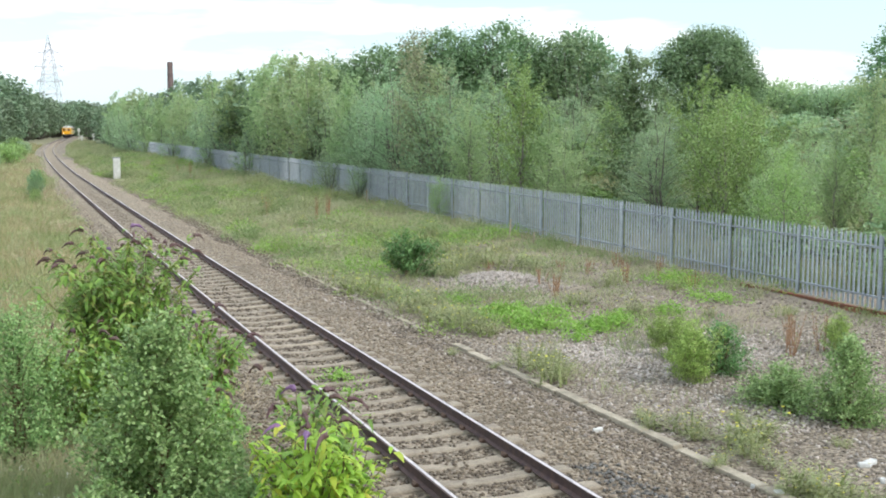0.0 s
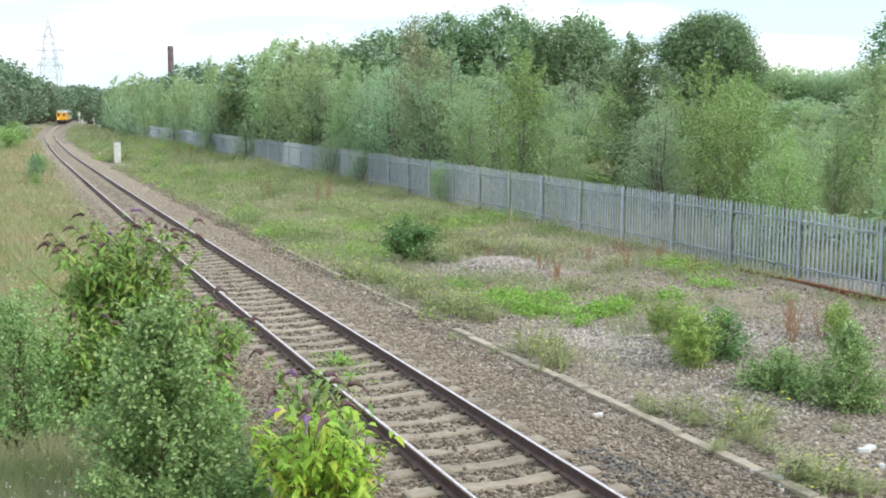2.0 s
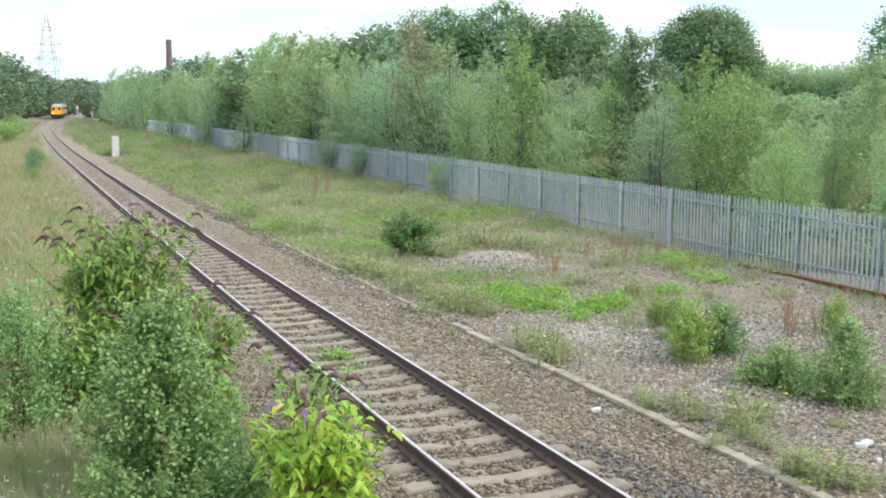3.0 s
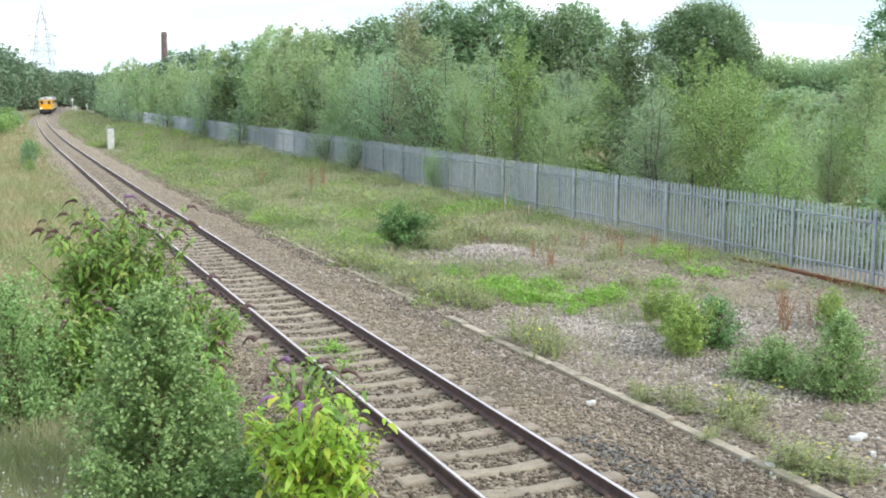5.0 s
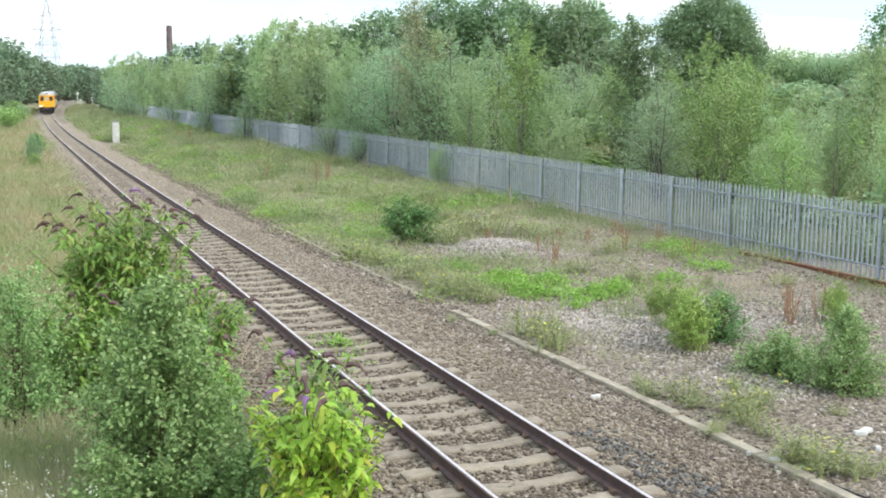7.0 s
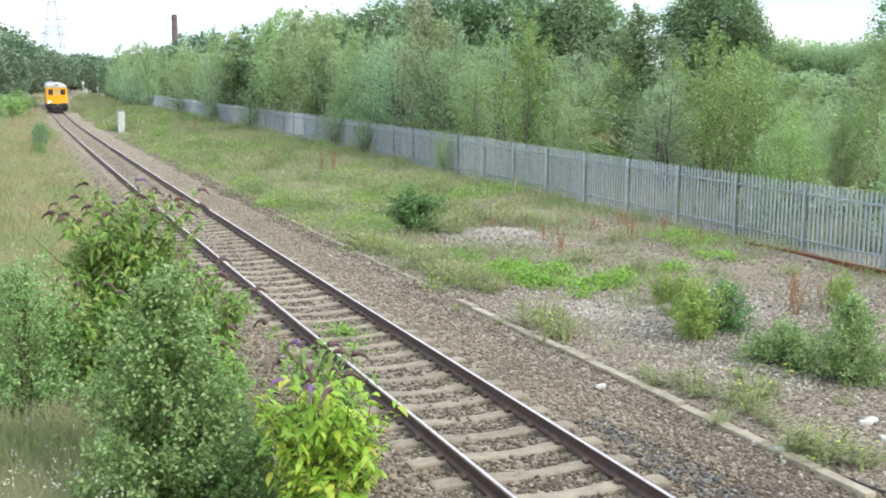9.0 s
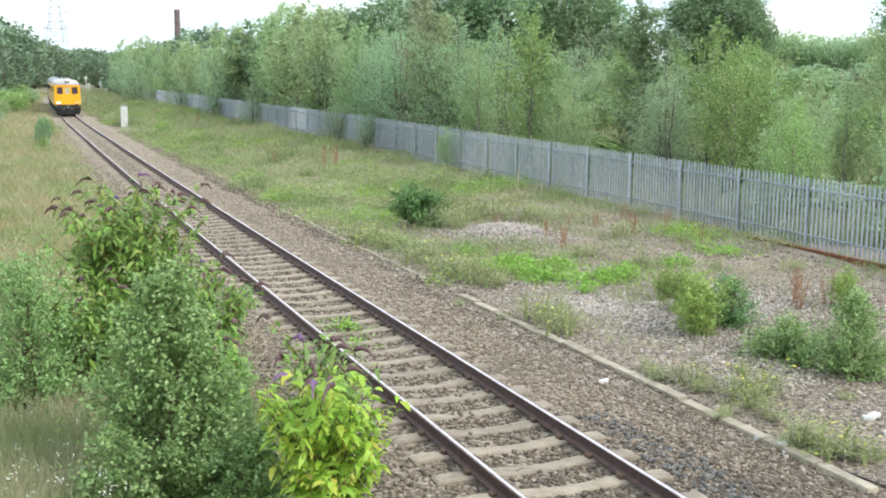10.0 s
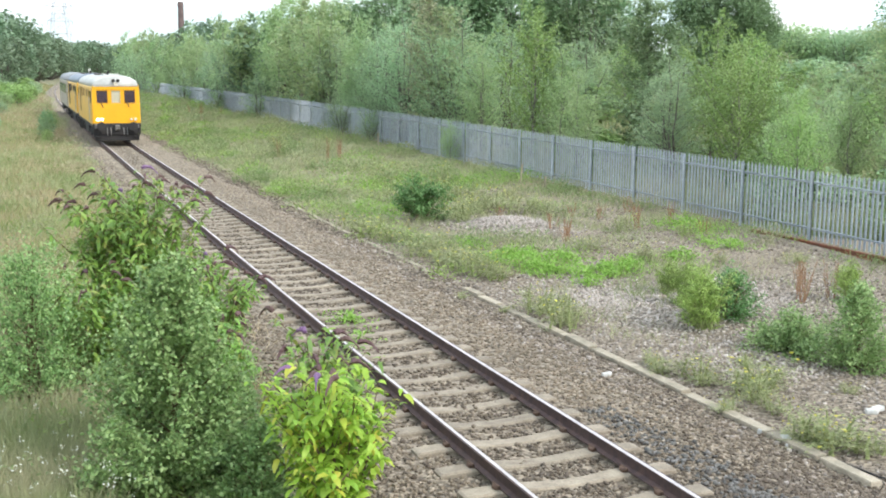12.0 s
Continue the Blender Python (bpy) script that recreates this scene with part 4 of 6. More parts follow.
def make_back_trees():
    rnd = random.Random(31)
    wide = [broad_tree(41, 10, 3.6, 11000, 0.175, "dark_leaf", 0.06, 110), broad_tree(42, 10, 3.2, 10500, 0.175, "dark_leaf", 0.06, 100), broad_tree(43, 10, 3.5, 10500, 0.17, "birch", 0.06, 110),
            broad_tree(44, 10, 3.6, 1050, 0.63, "hazed_far_leaf", 0.04, 48, sides=3), broad_tree(45, 10, 3.0, 1050, 0.63, "hazed_far_leaf", 0.03, 48, sides=3)]
    spots = [(22.3, 92.3, 9.4), (25.4, 91.5, 9.2), (27.2, 93.0, 9.4), (29.9, 90.2, 10.1), (32.6, 91.2, 10.6), (35.2, 88.2, 10.9), (37.4, 90.3, 10.8), (39.5, 86.4, 11.4), (42.1, 88.2, 11.3), (44.6, 83.9, 11.4), (46.9, 85.8, 11.0), (48.4, 83.0, 8.0)]
    first = {}

    def grow(x, y, h, k, fat=1.0, label="dense dark green broadleaf tree in the wood behind", grp="broadleaf trees of the wood"):
        m = stand(10, x, y, (h - float(land(x, y))) * (1.1 if k < 3 else 1.14), rnd.uniform(0, 360), fat=fat, sunk=0.1 if k < 3 else 1.0)
        if k in first:
            tagged(copy_thing(first[k], m), label, group=grp)
        else:
            first[k] = tree("broadleaf_tree", label, "tree", wide[k], m, grp)

    for j, (x, y, h) in enumerate(spots):
        grow(x, y, h, 2 if j < 2 else j % 2 if j < 6 else j % 3, fat=rnd.uniform(0.9, 1.1))
        grow(x + rnd.uniform(-2, 2), y + rnd.uniform(5, 9), h - rnd.uniform(0.3, 1.5), 3 + j % 2)
    tree("round_tree", "large domed dark green tree with gaps in its crown", "tree", broad_tree(50, 10.5, 4.5, 42000, 0.175, "dark_leaf", 0.16, 130, 1.0), pose(57.2, 82.3, float(land(57.5, 82)) - 0.1) @ Matrix.Diagonal((1, 1, (12.05 - float(land(57.5, 82))) / 10.5, 1)))
    grow(50.9, 51.0, 10.2, 1, label="dark leafy tree at the edge of the scrub")
    grow(52.0, 54.0, 7.5, 2)
    for x, y, h in ((31.2, 227.9, 11.5), (35.5, 227.2, 13.6), (39.8, 226.5, 14.0), (44.1, 225.7, 12.6), (48.0, 225.0, 11.5), (27.0, 215.0, 10.0), (53.0, 222.0, 11.0), (24.5, 232.0, 8.5)):
        grow(x, y, h, 3, fat=1.0)
    # woods at the far bend and up the bank
    hazy = dict(label="hazy dark tree of the distant wooded bank", grp="trees of the wooded bank")
    for x, y, h in ((4, 330, 18.0), (0, 300, 19.5), (9, 345, 16), (12, 358, 14.8), (14.5, 385, 14.5), (18, 405, 14.2), (6, 370, 17.5), (11, 400, 16), (16, 430, 15), (29, 455, 14.5), (33, 462, 14.5), (3, 400, 18), (-3, 275, 18), (1.5, 262, 12), (4.5, 300, 11), (-5, 250, 17), (-1, 235, 10.5), (7.5, 320, 10.5), (21, 430, 14.0), (25, 445, 14.5)):
        grow(x, y, h, rnd.choice((3, 4)), fat=rnd.uniform(0.95, 1.2), **hazy)
    for j in range(40):
        y = rnd.uniform(215, 430)
        x = float(line_x(y)) - rnd.uniform(7.5, 34)
        grow(x, y, min(float(land(x, y)) + rnd.uniform(4.0, 6.5), 10.5 + max(0, 8 - x) * 0.35), rnd.choice((3, 4)), fat=rnd.uniform(1.0, 1.4), **hazy)
    for j in range(34):
        y = rnd.uniform(200, 420)
        x = float(line_x(y)) + rnd.uniform(8.0, 28)
        grow(x, y, float(land(x, y)) + rnd.uniform(7.0, 10.5), rnd.choice((3, 4)), fat=rnd.uniform(0.9, 1.2), **hazy)
    for j in range(26):
        x, y = 0 + 4.0 * j + rnd.uniform(-2, 2), rnd.uniform(455, 500)
        grow(x, y, (11.5 if 36 < x < 54 else 15.0) + rnd.uniform(-1.5, 1.5), rnd.choice((3, 4)), fat=1.2, **hazy)


def make_scrub():
    """Shrubs on the rough ground between the fence and the wood."""
    rnd = random.Random(61)
    bush = [broad_tree(71, 3, 1.7, 950, 0.27, "birch", 0.02, 24, 1.0, sides=3), broad_tree(72, 3, 1.8, 950, 0.27, "dark_leaf", 0.02, 24, 1.0, sides=3), broad_tree(73, 3, 1.6, 950, 0.27, "bright_leaf", 0.02, 24, 1.0, sides=3), broad_tree(74, 3, 1.7, 950, 0.27, "brown_leaf", 0.02, 24, 1.0, sides=3), broad_tree(75, 3, 1.8, 950, 0.27, "willow", 0.02, 24, 1.0, sides=3)]
    words = ["low leafy green shrub on the rough ground", "dark green rounded bush on the rough ground", "bright green young shrub on the rough ground", "brownish faded shrub on the rough ground", "grey-green sallow bush on the rough ground"]
    first = {}

    def grow(x, y, h, k, fat=1.0):
        m = stand(3, x, y, h, rnd.uniform(0, 360), fat=fat)
        if k in first:
            copy_thing(first[k], m)
        else:
            first[k] = tree("shrub", words[k], "shrub", bush[k], m, "shrubs of the rough ground")

    for j in range(80):
        d, a = rnd.uniform(46, 135), radians(rnd.uniform(24.5, 46))
        x, y = d * math.sin(a), d * math.cos(a)
        if x < float(fence_x(y)) + 4 or (0.53 < a < 0.6 and d < 75):
            continue
        grow(x, y, rnd.uniform(1.3, 2.8) * (0.8 + d / 250), rnd.choice((0, 0, 2, 4, 4, 4, 0, 1)) if j % 14 else 3, fat=rnd.uniform(1.0, 1.5))
    for j in range(16):
        a, d = radians(35.5 + 0.75 * j), rnd.uniform(118, 132)
        grow(d * math.sin(a), d * math.cos(a), rnd.uniform(2.5, 3.3), rnd.choice((1, 4, 3, 0)), fat=1.9)
    # the low skyline beyond the rough ground
    soft = [broad_tree(76, 4, 2.6, 3600, 0.19, "willow", 0.02, 60, 1.0, sides=3), broad_tree(77, 4, 2.4, 3600, 0.19, "birch", 0.02, 60, 1.0, sides=3)]
    line = [None, None]
    for j in range(18):
        a, d = radians(36.4 + 0.52 * j), rnd.uniform(108, 120)
        x, y = d * math.sin(a), d * math.cos(a)
        m = stand(4, x, y, (8.1 - float(land(x, y))) * 0.86 + rnd.uniform(-0.35, 0.3), rnd.uniform(0, 360), fat=1.1)
        if line[j % 2]:
            copy_thing(line[j % 2], m)
        else:
            line[j % 2] = tree("shrub", "soft green shrub on the low skyline", "shrub", soft[j % 2], m, "shrubs of the low skyline")
    for j in range(30):
        y = rnd.uniform(22, 50)
        x = float(fence_x(y)) + rnd.uniform(2.4, 6)
        if 0.52 < math.atan2(x, y) < 0.61:
            continue
        grow(x, y, rnd.uniform(0.8, 1.8), rnd.choice((0, 2, 4)), fat=1.2)
    # left bank far along the line
    for j in range(26):
        y = rnd.uniform(105, 260)
        x = float(line_x(y)) - rnd.uniform(7.0, 16)
        grow(x, y, rnd.uniform(1.2, 2.6), rnd.choice((0, 4, 4, 2)), fat=1.3)
    for x, y, h, k in ((2.3, 80, 1.7, 1), (2.1, 74, 1.3, 1), (2.7, 86, 1.5, 2), (2.5, 91, 1.2, 1), (2.0, 70, 0.9, 2)):
        grow(x, y, h, k, fat=0.5)
    for x, y, h, k in ((0.9, 132, 2.3, 2), (1.6, 143, 2.3, 2), (-0.3, 128, 2.2, 0), (2.4, 155, 2.1, 2), (3.2, 170, 2.3, 0), (0.2, 136, 2.4, 2), (-1.6, 98, 1.5, 0), (-1.4, 86, 1.4, 4), (-0.9, 110, 1.5, 4), (3.6, 186, 2.3, 4), (4.6, 200, 2.4, 0)):
        grow(x, y, h, k, fat=0.75)


def blades(name, label, spots, heights, widths, mat, seed, lean=0.35):
    rng = np.random.default_rng(seed)
    n = len(spots)
    a = rng.random(n) * 6.283
    side = np.stack([np.cos(a), np.sin(a), np.zeros(n)], 1) * widths[:, None] * 0.5
    tip = spots + np.stack([rng.normal(0, lean, n), rng.normal(0, lean, n), np.ones(n)], 1) * heights[:, None]
    v = np.stack([spots - side, spots + side, tip], 1).reshape(-1, 3)
    me = mesh_of(name, v, np.arange(n * 3).reshape(n, 3), mat)
    return thing(name, label, "grass", me=me, kind="stuff")


def clumps(name, label, spots, radii, heights, per, mat, seed, leaf, slim):
    """Domed clumps of upright leaves, one at each spot; farther ones have fewer, larger leaves."""
    rng = np.random.default_rng(seed)
    v, f, count = [], [], 0
    for x, y in spots:
        far = 1 + max(0.0, y - 20) / 70
        r, h = rng.uniform(*radii) * far ** 0.55, rng.uniform(*heights) * far ** 0.45
        k = max(10, int(per * (r / radii[1]) ** 1.2 * (0.6 + h) / far ** 0.9))
        q, a = np.sqrt(rng.random(k)), rng.random(k) * 6.2832
        out = np.column_stack([np.cos(a), np.sin(a), np.zeros(k)])
        p = np.array([x, y, 0.0]) + out * (q * r)[:, None] * np.array([rng.uniform(0.8, 1.5), rng.uniform(0.8, 1.5), 1])
        p[:, 2] = land(p[:, 0], p[:, 1]) + h * (1 - 0.75 * q * q) * rng.random(k) ** 0.7 * rng.uniform(0.7, 1.0, k)
        w = out * (0.35 + 0.5 * q)[:, None] + np.array([0, 0, 0.75])
        vv, ff = leaves(p, leaf * far ** 0.8, leaf * slim * far ** 0.9, rng, 0.0, w)
        v.append(vv)
        f.append(ff + count)
        count += len(vv)
    return thing(name, label, "plant", me=mesh_of(name, np.concatenate(v), np.concatenate(f), mat), kind="stuff")


def make_grass():
    rng = np.random.default_rng(81)
    # yard
    n = 150000
    y = 13 + 260 * rng.random(n) ** 2.3
    lo = np.maximum(line_x(y) + 3.0, np.where(y < 40, 8.2, 0))
    hi = np.maximum(fence_x(y), line_x(y) + 9) - 0.1
    x = lo + (hi - lo) * rng.random(n)
    cover = 0.5 + 0.5 * bumps(x * 1.0 + 5, y, 0.8) + 0.35 * bumps(x, y + 9, 2.1)
    cover = cover + 0.5 * bumps(x + y, y - x, 1.4) + 0.35 * bumps(x - 2 * y, x, 2.7)
    cover = 0.03 + 0.97 * np.clip(1.6 * cover - 0.45, 0, 1.2)
    cover = cover * smooth01((y - 15) / 12 + 0.16) + np.where(y > 34, 0.2, 0) + 0.5 * smooth01((x - 16.2) / 2) * (y > 24)
    cover = cover - 1.5 * np.exp(-((x - 12.6) / 1.3) ** 2 - ((y - 28.4) / 1.5) ** 2) - 0.8 * smooth01((lo + 1.1 - x) / 1.0)
    keep = (rng.random(n) < cover) & ~((np.abs(x - 9.8) < 0.9) & (y > 96) & (y < 105.5))
    h = (0.08 + 0.24 * rng.random(n) ** 2) * (1 + 0.5 * bumps(x, y, 0.6)) * (1 + y / 260)
    w = 0.012 + 0.0004 * y
    p = np.stack([x, y, land(x, y) - 0.01], 1)
    blades("yard_grass", "patchy green and straw-coloured grass in the yard", p[keep], h[keep], w[keep], M["grass"], 82, 0.5)
    # leafy weeds among it, in domed clumps
    def yard_spots(n, first, last, power, chance):
        yy = first + (last - first) * rng.random(n) ** power
        a = np.maximum(line_x(yy) + 3.15, np.where(yy < 40, 8.5, 0))
        xx = a + (np.maximum(fence_x(yy), line_x(yy) + 8) - 0.35 - a) * rng.random(n)
        chosen = rng.random(n) < chance(xx, yy, xx - a) - 2 * np.exp(-((xx - 12.9) / 1.5) ** 2 - ((yy - 28.2) / 1.7) ** 2)
        chosen &= ~((np.abs(xx - 9.8) < 1.1) & (yy > 92) & (yy < 105.8))
        return np.column_stack([xx, yy])[chosen]

    near_bare = lambda y: smooth01((y - 20) / 9)
    olive = yard_spots(1350, 15, 190, 1.5, lambda x, y, e: (0.12 + 0.88 * (bumps(x, y, 0.7) > 0.05)) * near_bare(y) * (0.4 + 0.6 * smooth01((e - 0.4) / 1.0)))
    edge = yard_spots(900, 24, 150, 1.3, lambda x, y, e: 0.95 * np.exp(-((e - 1.0) / 0.55) ** 2))
    foot = yard_spots(1900, 17, 90, 1.3, lambda x, y, e: 0.8 * smooth01((x - fence_x(y) + 1.5) / 1.1))
    fresh = yard_spots(700, 19, 150, 1.5, lambda x, y, e: 0.9 * (bumps(x + 4, y + 2, 0.5) > 0.15) * near_bare(y + 3))
    straw = yard_spots(900, 17, 150, 1.5, lambda x, y, e: 0.8 * (bumps(x + 9, y - 3, 0.6) > 0.0) * near_bare(y + 2))
    field = np.concatenate([olive, edge])
    share = rng.random(len(field))
    clumps("olive_weeds", "olive green weed clumps over the yard", field[share < 0.42], (0.3, 0.8), (0.28, 0.7), 190, M["olive"], 91, 0.13, 0.12)
    clumps("pale_weeds", "pale seeding grass clumps over the yard", field[(share >= 0.42) & (share < 0.8)], (0.3, 0.75), (0.22, 0.6), 170, M["pale_weed"], 97, 0.15, 0.09)
    clumps("deep_weeds", "deep green weed clumps over the yard", field[share >= 0.8], (0.25, 0.6), (0.25, 0.65), 170, M["deep_weed"], 98, 0.1, 0.2)
    big = yard_spots(420, 36, 150, 1.2, lambda x, y, e: 0.35 + 0.6 * np.exp(-((e - 1.0) / 0.5) ** 2))
    kind = rng.random(len(big))
    clumps("olive_tussocks", "large rounded olive tussocks in the far yard", big[kind < 0.45], (0.5, 0.85), (0.5, 0.8), 330, M["olive"], 101, 0.13, 0.14)
    clumps("green_tussocks", "large rounded deep green tussocks in the far yard", big[(kind >= 0.45) & (kind < 0.75)], (0.45, 0.75), (0.45, 0.75), 330, M["deep_weed"], 102, 0.11, 0.2)
    clumps("yellow_tussocks", "large rounded yellow-green tussocks in the far yard", big[kind >= 0.75], (0.5, 0.85), (0.4, 0.65), 330, M["moss"], 103, 0.11, 0.2)
    clumps("fence_weeds", "green weeds and ivy along the fence foot", foot, (0.2, 0.5), (0.12, 0.4), 70, M["weed"], 92, 0.08, 0.4)
    clumps("fresh_weeds", "fresh green weed clumps in the yard", fresh, (0.25, 0.7), (0.18, 0.45), 100, M["fresh"], 93, 0.08, 0.4)
    clumps("straw_tufts", "dry straw-coloured grass tufts in the yard", straw, (0.12, 0.35), (0.25, 0.6), 42, M["straw"], 94, 0.16, 0.07)
    # left bank
    n = 95000
    y = 5 + 270 * rng.random(n) ** 2.1
    x = line_x(y) - 2.15 - (3.0 + 0.05 * y + 3 * rng.random(n)) * rng.random(n)
    h = (0.14 + 0.42 * rng.random(n)) * (1 + 0.45 * bumps(x, y, 1.7))
    h = h * smooth01((line_x(y) - 2.1 - x) / 1.0 + 0.25) * (0.55 + 0.45 * smooth01((y - 12) / 5))
    p = np.stack([x, y, land(x, y) - 0.01], 1)
    open_ground = ~((x > 0.35) & (y < 12.3)) & ((y > 15) | (rng.random(n) < 0.6))
    p, h, y = p[open_ground], h[open_ground], y[open_ground]
    blades("bank_grass", "tall straw-coloured dry grass on the left bank", p, h, 0.011 + 0.0004 * y, M["dry_grass"], 83, 0.42)
    n = 42000
    y = 6 + 60 * rng.random(n) ** 1.5
    x = line_x(y) - 2.6 - (3.5 + 0.06 * y) * rng.random(n)
    keep = bumps(x + 1, y, 1.1) + 0.5 * bumps(x, y, 2.9) + 0.9 * smooth01((22 - y) / 8) > 0.3
    keep &= ~((x > 0.5) & (y < 11.8))
    p = np.stack([x, y, land(x, y) - 0.01], 1)
    blades("green_bank_grass", "fresh green grass tufts among the dry grass of the bank", p[keep], (0.15 + 0.4 * rng.random(n))[keep], (0.012 + 0.0004 * y)[keep], M["grass"], 85, 0.5)
    n = 11000
    x, y = rng.uniform(-1.0, 1.0, n), rng.uniform(8.6, 14.0, n)
    keep = (x < 0.75) | (y > 12.4)
    p = np.stack([x, y, land(x, y) - 0.01], 1)
    blades("meadow_grass", "mixed green and dry grass round the bushes", p[keep], (0.15 + 0.38 * rng.random(n))[keep], np.full(n, 0.011)[keep], M["grass"], 86, 0.45)
    n = 40000
    y = 7 + 90 * rng.random(n) ** 1.8
    x = line_x(y) - 2.5 - (4.5 + 0.03 * y) * rng.random(n)
    lump = bumps(x + 3, y + 2, 1.9) + 0.7 * bumps(x, y, 4.3)
    keep = lump > 0.2
    p = np.stack([x, y, land(x, y) + rng.random(n) * 0.4 * np.clip(lump, 0, 1.2)], 1)[keep]
    v, f = leaves(p, 0.07 + 0.001 * p[:, 1:2], 0.035, rng, droop=-0.4)
    thing("bank_weeds", "leafy green weeds and herbs on the bank", "plant", me=mesh_of("bank_weeds", v, f, M["weed"]), kind="stuff")
    y = 16 + 150 * rng.random(1500) ** 1.4
    side = np.where(rng.random(1500) < 0.4, rng.normal(2.75, 0.3, 1500), rng.uniform(3, 9 + 0.03 * y))
    spots = np.column_stack([line_x(y) - side, y])
    green = bumps(spots[:, 0] + 2, y, 0.5) > -0.1
    clumps("bank_clumps", "green herb clumps along the ballast and up the bank", spots[green], (0.2, 0.55), (0.2, 0.55), 100, M["olive"], 95, 0.11, 0.16)
    clumps("bank_tufts", "pale dry seed heads standing on the bank", spots[~green], (0.15, 0.4), (0.4, 0.85), 40, M["straw"], 96, 0.18, 0.06)
    # rough ground beyond the fence
    n = 60000
    d, a = 30 + 100 * rng.random(n) ** 1.4, np.radians(rng.uniform(20, 47, n))
    x, y = d * np.sin(a), d * np.cos(a)
    keep = x > fence_x(y) + 0.5
    p = np.stack([x, y, land(x, y) - 0.02], 1)[keep]
    blades("rough_grass", "long rough green grass beyond the fence", p, (0.4 + 0.6 * rng.random(n))[keep], (0.02 + 0.0006 * d)[keep], M["grass"], 84, 0.35)


make_fence_trees()
make_back_trees()
make_scrub()
make_grass()


# ---------------------------------------------------------------- plants near the camera
def buddleia(seed, height, spread, count, leaf, mat, stems=14, flowers=10, purple=3, name="buddleia_bush", label="", at=None, broad=0.13):
    """Arching canes from the foot, long drooping leaves in pairs, spikes of flowers at the tips."""
    rnd, rng = random.Random(seed), np.random.default_rng(seed)
    paths, spots, ways, tips = [], [], [], []
    for s in range(stems):
        a = s * 2.4 + rnd.uniform(-0.4, 0.4)
        r = spread * math.sqrt((s + 0.5) / stems) * rnd.uniform(0.8, 1.1)
        h = height * (1.03 - 0.3 * (r / spread) ** 2) * rnd.uniform(0.78, 1.0)
        foot = Vector((math.cos(a) * 0.25 * r, math.sin(a) * 0.25 * r, -0.1))
        cane = []
        for j in range(7):
            t = j / 6
            cane.append((foot + Vector((math.cos(a) * r * t ** 1.5 * 0.85, math.sin(a) * r * t ** 1.5 * 0.85, h * (t ** 0.85)))
                         + Vector((rnd.uniform(-1, 1), rnd.uniform(-1, 1), 0)) * 0.03 * height * t, 0.014 * (1 - t) + 0.004))
        paths.append(cane)
        tips.append(cane[-1][0])
        for b in range(5):
            t = 0.35 + 0.6 * b / 5
            k = int(t * 6)
            base = cane[k][0].lerp(cane[k + 1][0], t * 6 - k)
            aa = a + rnd.uniform(-1.8, 1.8)
            ln = height * rnd.uniform(0.16, 0.3)
            tip = base + Vector((math.cos(aa) * ln * 0.7, math.sin(aa) * ln * 0.7, ln * 0.75))
            paths.append(bent(base, tip, 0.006, 0.003, rnd, 0.01, 3))
            tips.append(tip)
    total = sum((Vector(p[-1][0]) - Vector(p[0][0])).length for p in paths)
    for p in paths:
        P = np.array([c for c, _ in p])
        k = max(4, int(count * (Vector(p[-1][0]) - Vector(p[0][0])).length / total))
        t = (0.12 + 0.88 * rng.random(k)) * (len(p) - 1)
        j = np.minimum(t.astype(int), len(p) - 2)
        spots.append(P[j] + (P[j + 1] - P[j]) * (t - j)[:, None] + rng.normal(0, 0.02, (k, 3)))
        w = rng.normal(0, 1, (k, 3))
        w[:, 2] = 0.1 + 0.3 * rng.normal(size=k)
        ways.append(unit(w))
    spots, ways = np.concatenate(spots), np.concatenate(ways)
    n = len(spots)
    # each leaf: three pairs of corners, arching over
    L = leaf * (0.6 + 0.7 * rng.random((n, 1)))
    s = unit(np.cross(ways, np.array([[0, 0, 1.0]]) + rng.normal(0, 0.25, (n, 3))))
    down = np.array([[0, 0, -1.0]])
    p1, p2, p3 = spots + ways * L * 0.3 + 0.05 * L * -down, spots + ways * L * 0.65 + down * L * 0.1, spots + ways * L * 0.92 + down * L * 0.38
    Wd = L * broad
    v = np.stack([spots, p1 + s * Wd, p1 - s * Wd, p2 + s * Wd * 0.9, p2 - s * Wd * 0.9, p3], 1).reshape(-1, 3)
    o = (np.arange(n) * 6)[:, None]
    tri = np.concatenate([o + np.array([[0, 1, 2]]), o + np.array([[1, 3, 2]]), o + np.array([[2, 3, 4]]), o + np.array([[3, 5, 4]])])
    bush = thing(name, label, "shrub", at=at)
    part("cane_frame", wood(paths, 5).mesh("cane_frame", M["stem"]), bush, "thin brown arching canes")
    part("foliage", mesh_of("foliage", v, tri, M[mat]), bush)
    order = sorted(tips, key=lambda q: -q.z - 0.3 * q.length)
    for j, q in enumerate(order[:flowers]):
        d = Vector((q.x, q.y, 0)).normalized() if q.length > 0 else Vector((1, 0, 0))
        d = Vector((d.x + rnd.uniform(-0.5, 0.5), d.y + rnd.uniform(-0.5, 0.5), 0)).normalized()
        ln, across = rnd.uniform(0.13, 0.24), Vector((-d.y, d.x, 0))
        rings = []
        for i in range(9):
            t = i / 8
            c = q + d * ln * t + Vector((0, 0, ln * (0.55 * t - 0.95 * t * t)))
            rr = 0.034 * (1 - 0.8 * t) * (0.6 if i == 0 else 1)
            rings.append([c + (across * math.cos(g) + Vector((0, 0, 1)) * math.sin(g)) * rr * rnd.uniform(0.65, 1.35) + d * rnd.uniform(-0.01, 0.01) for g in np.linspace(0, 5.236, 6)])
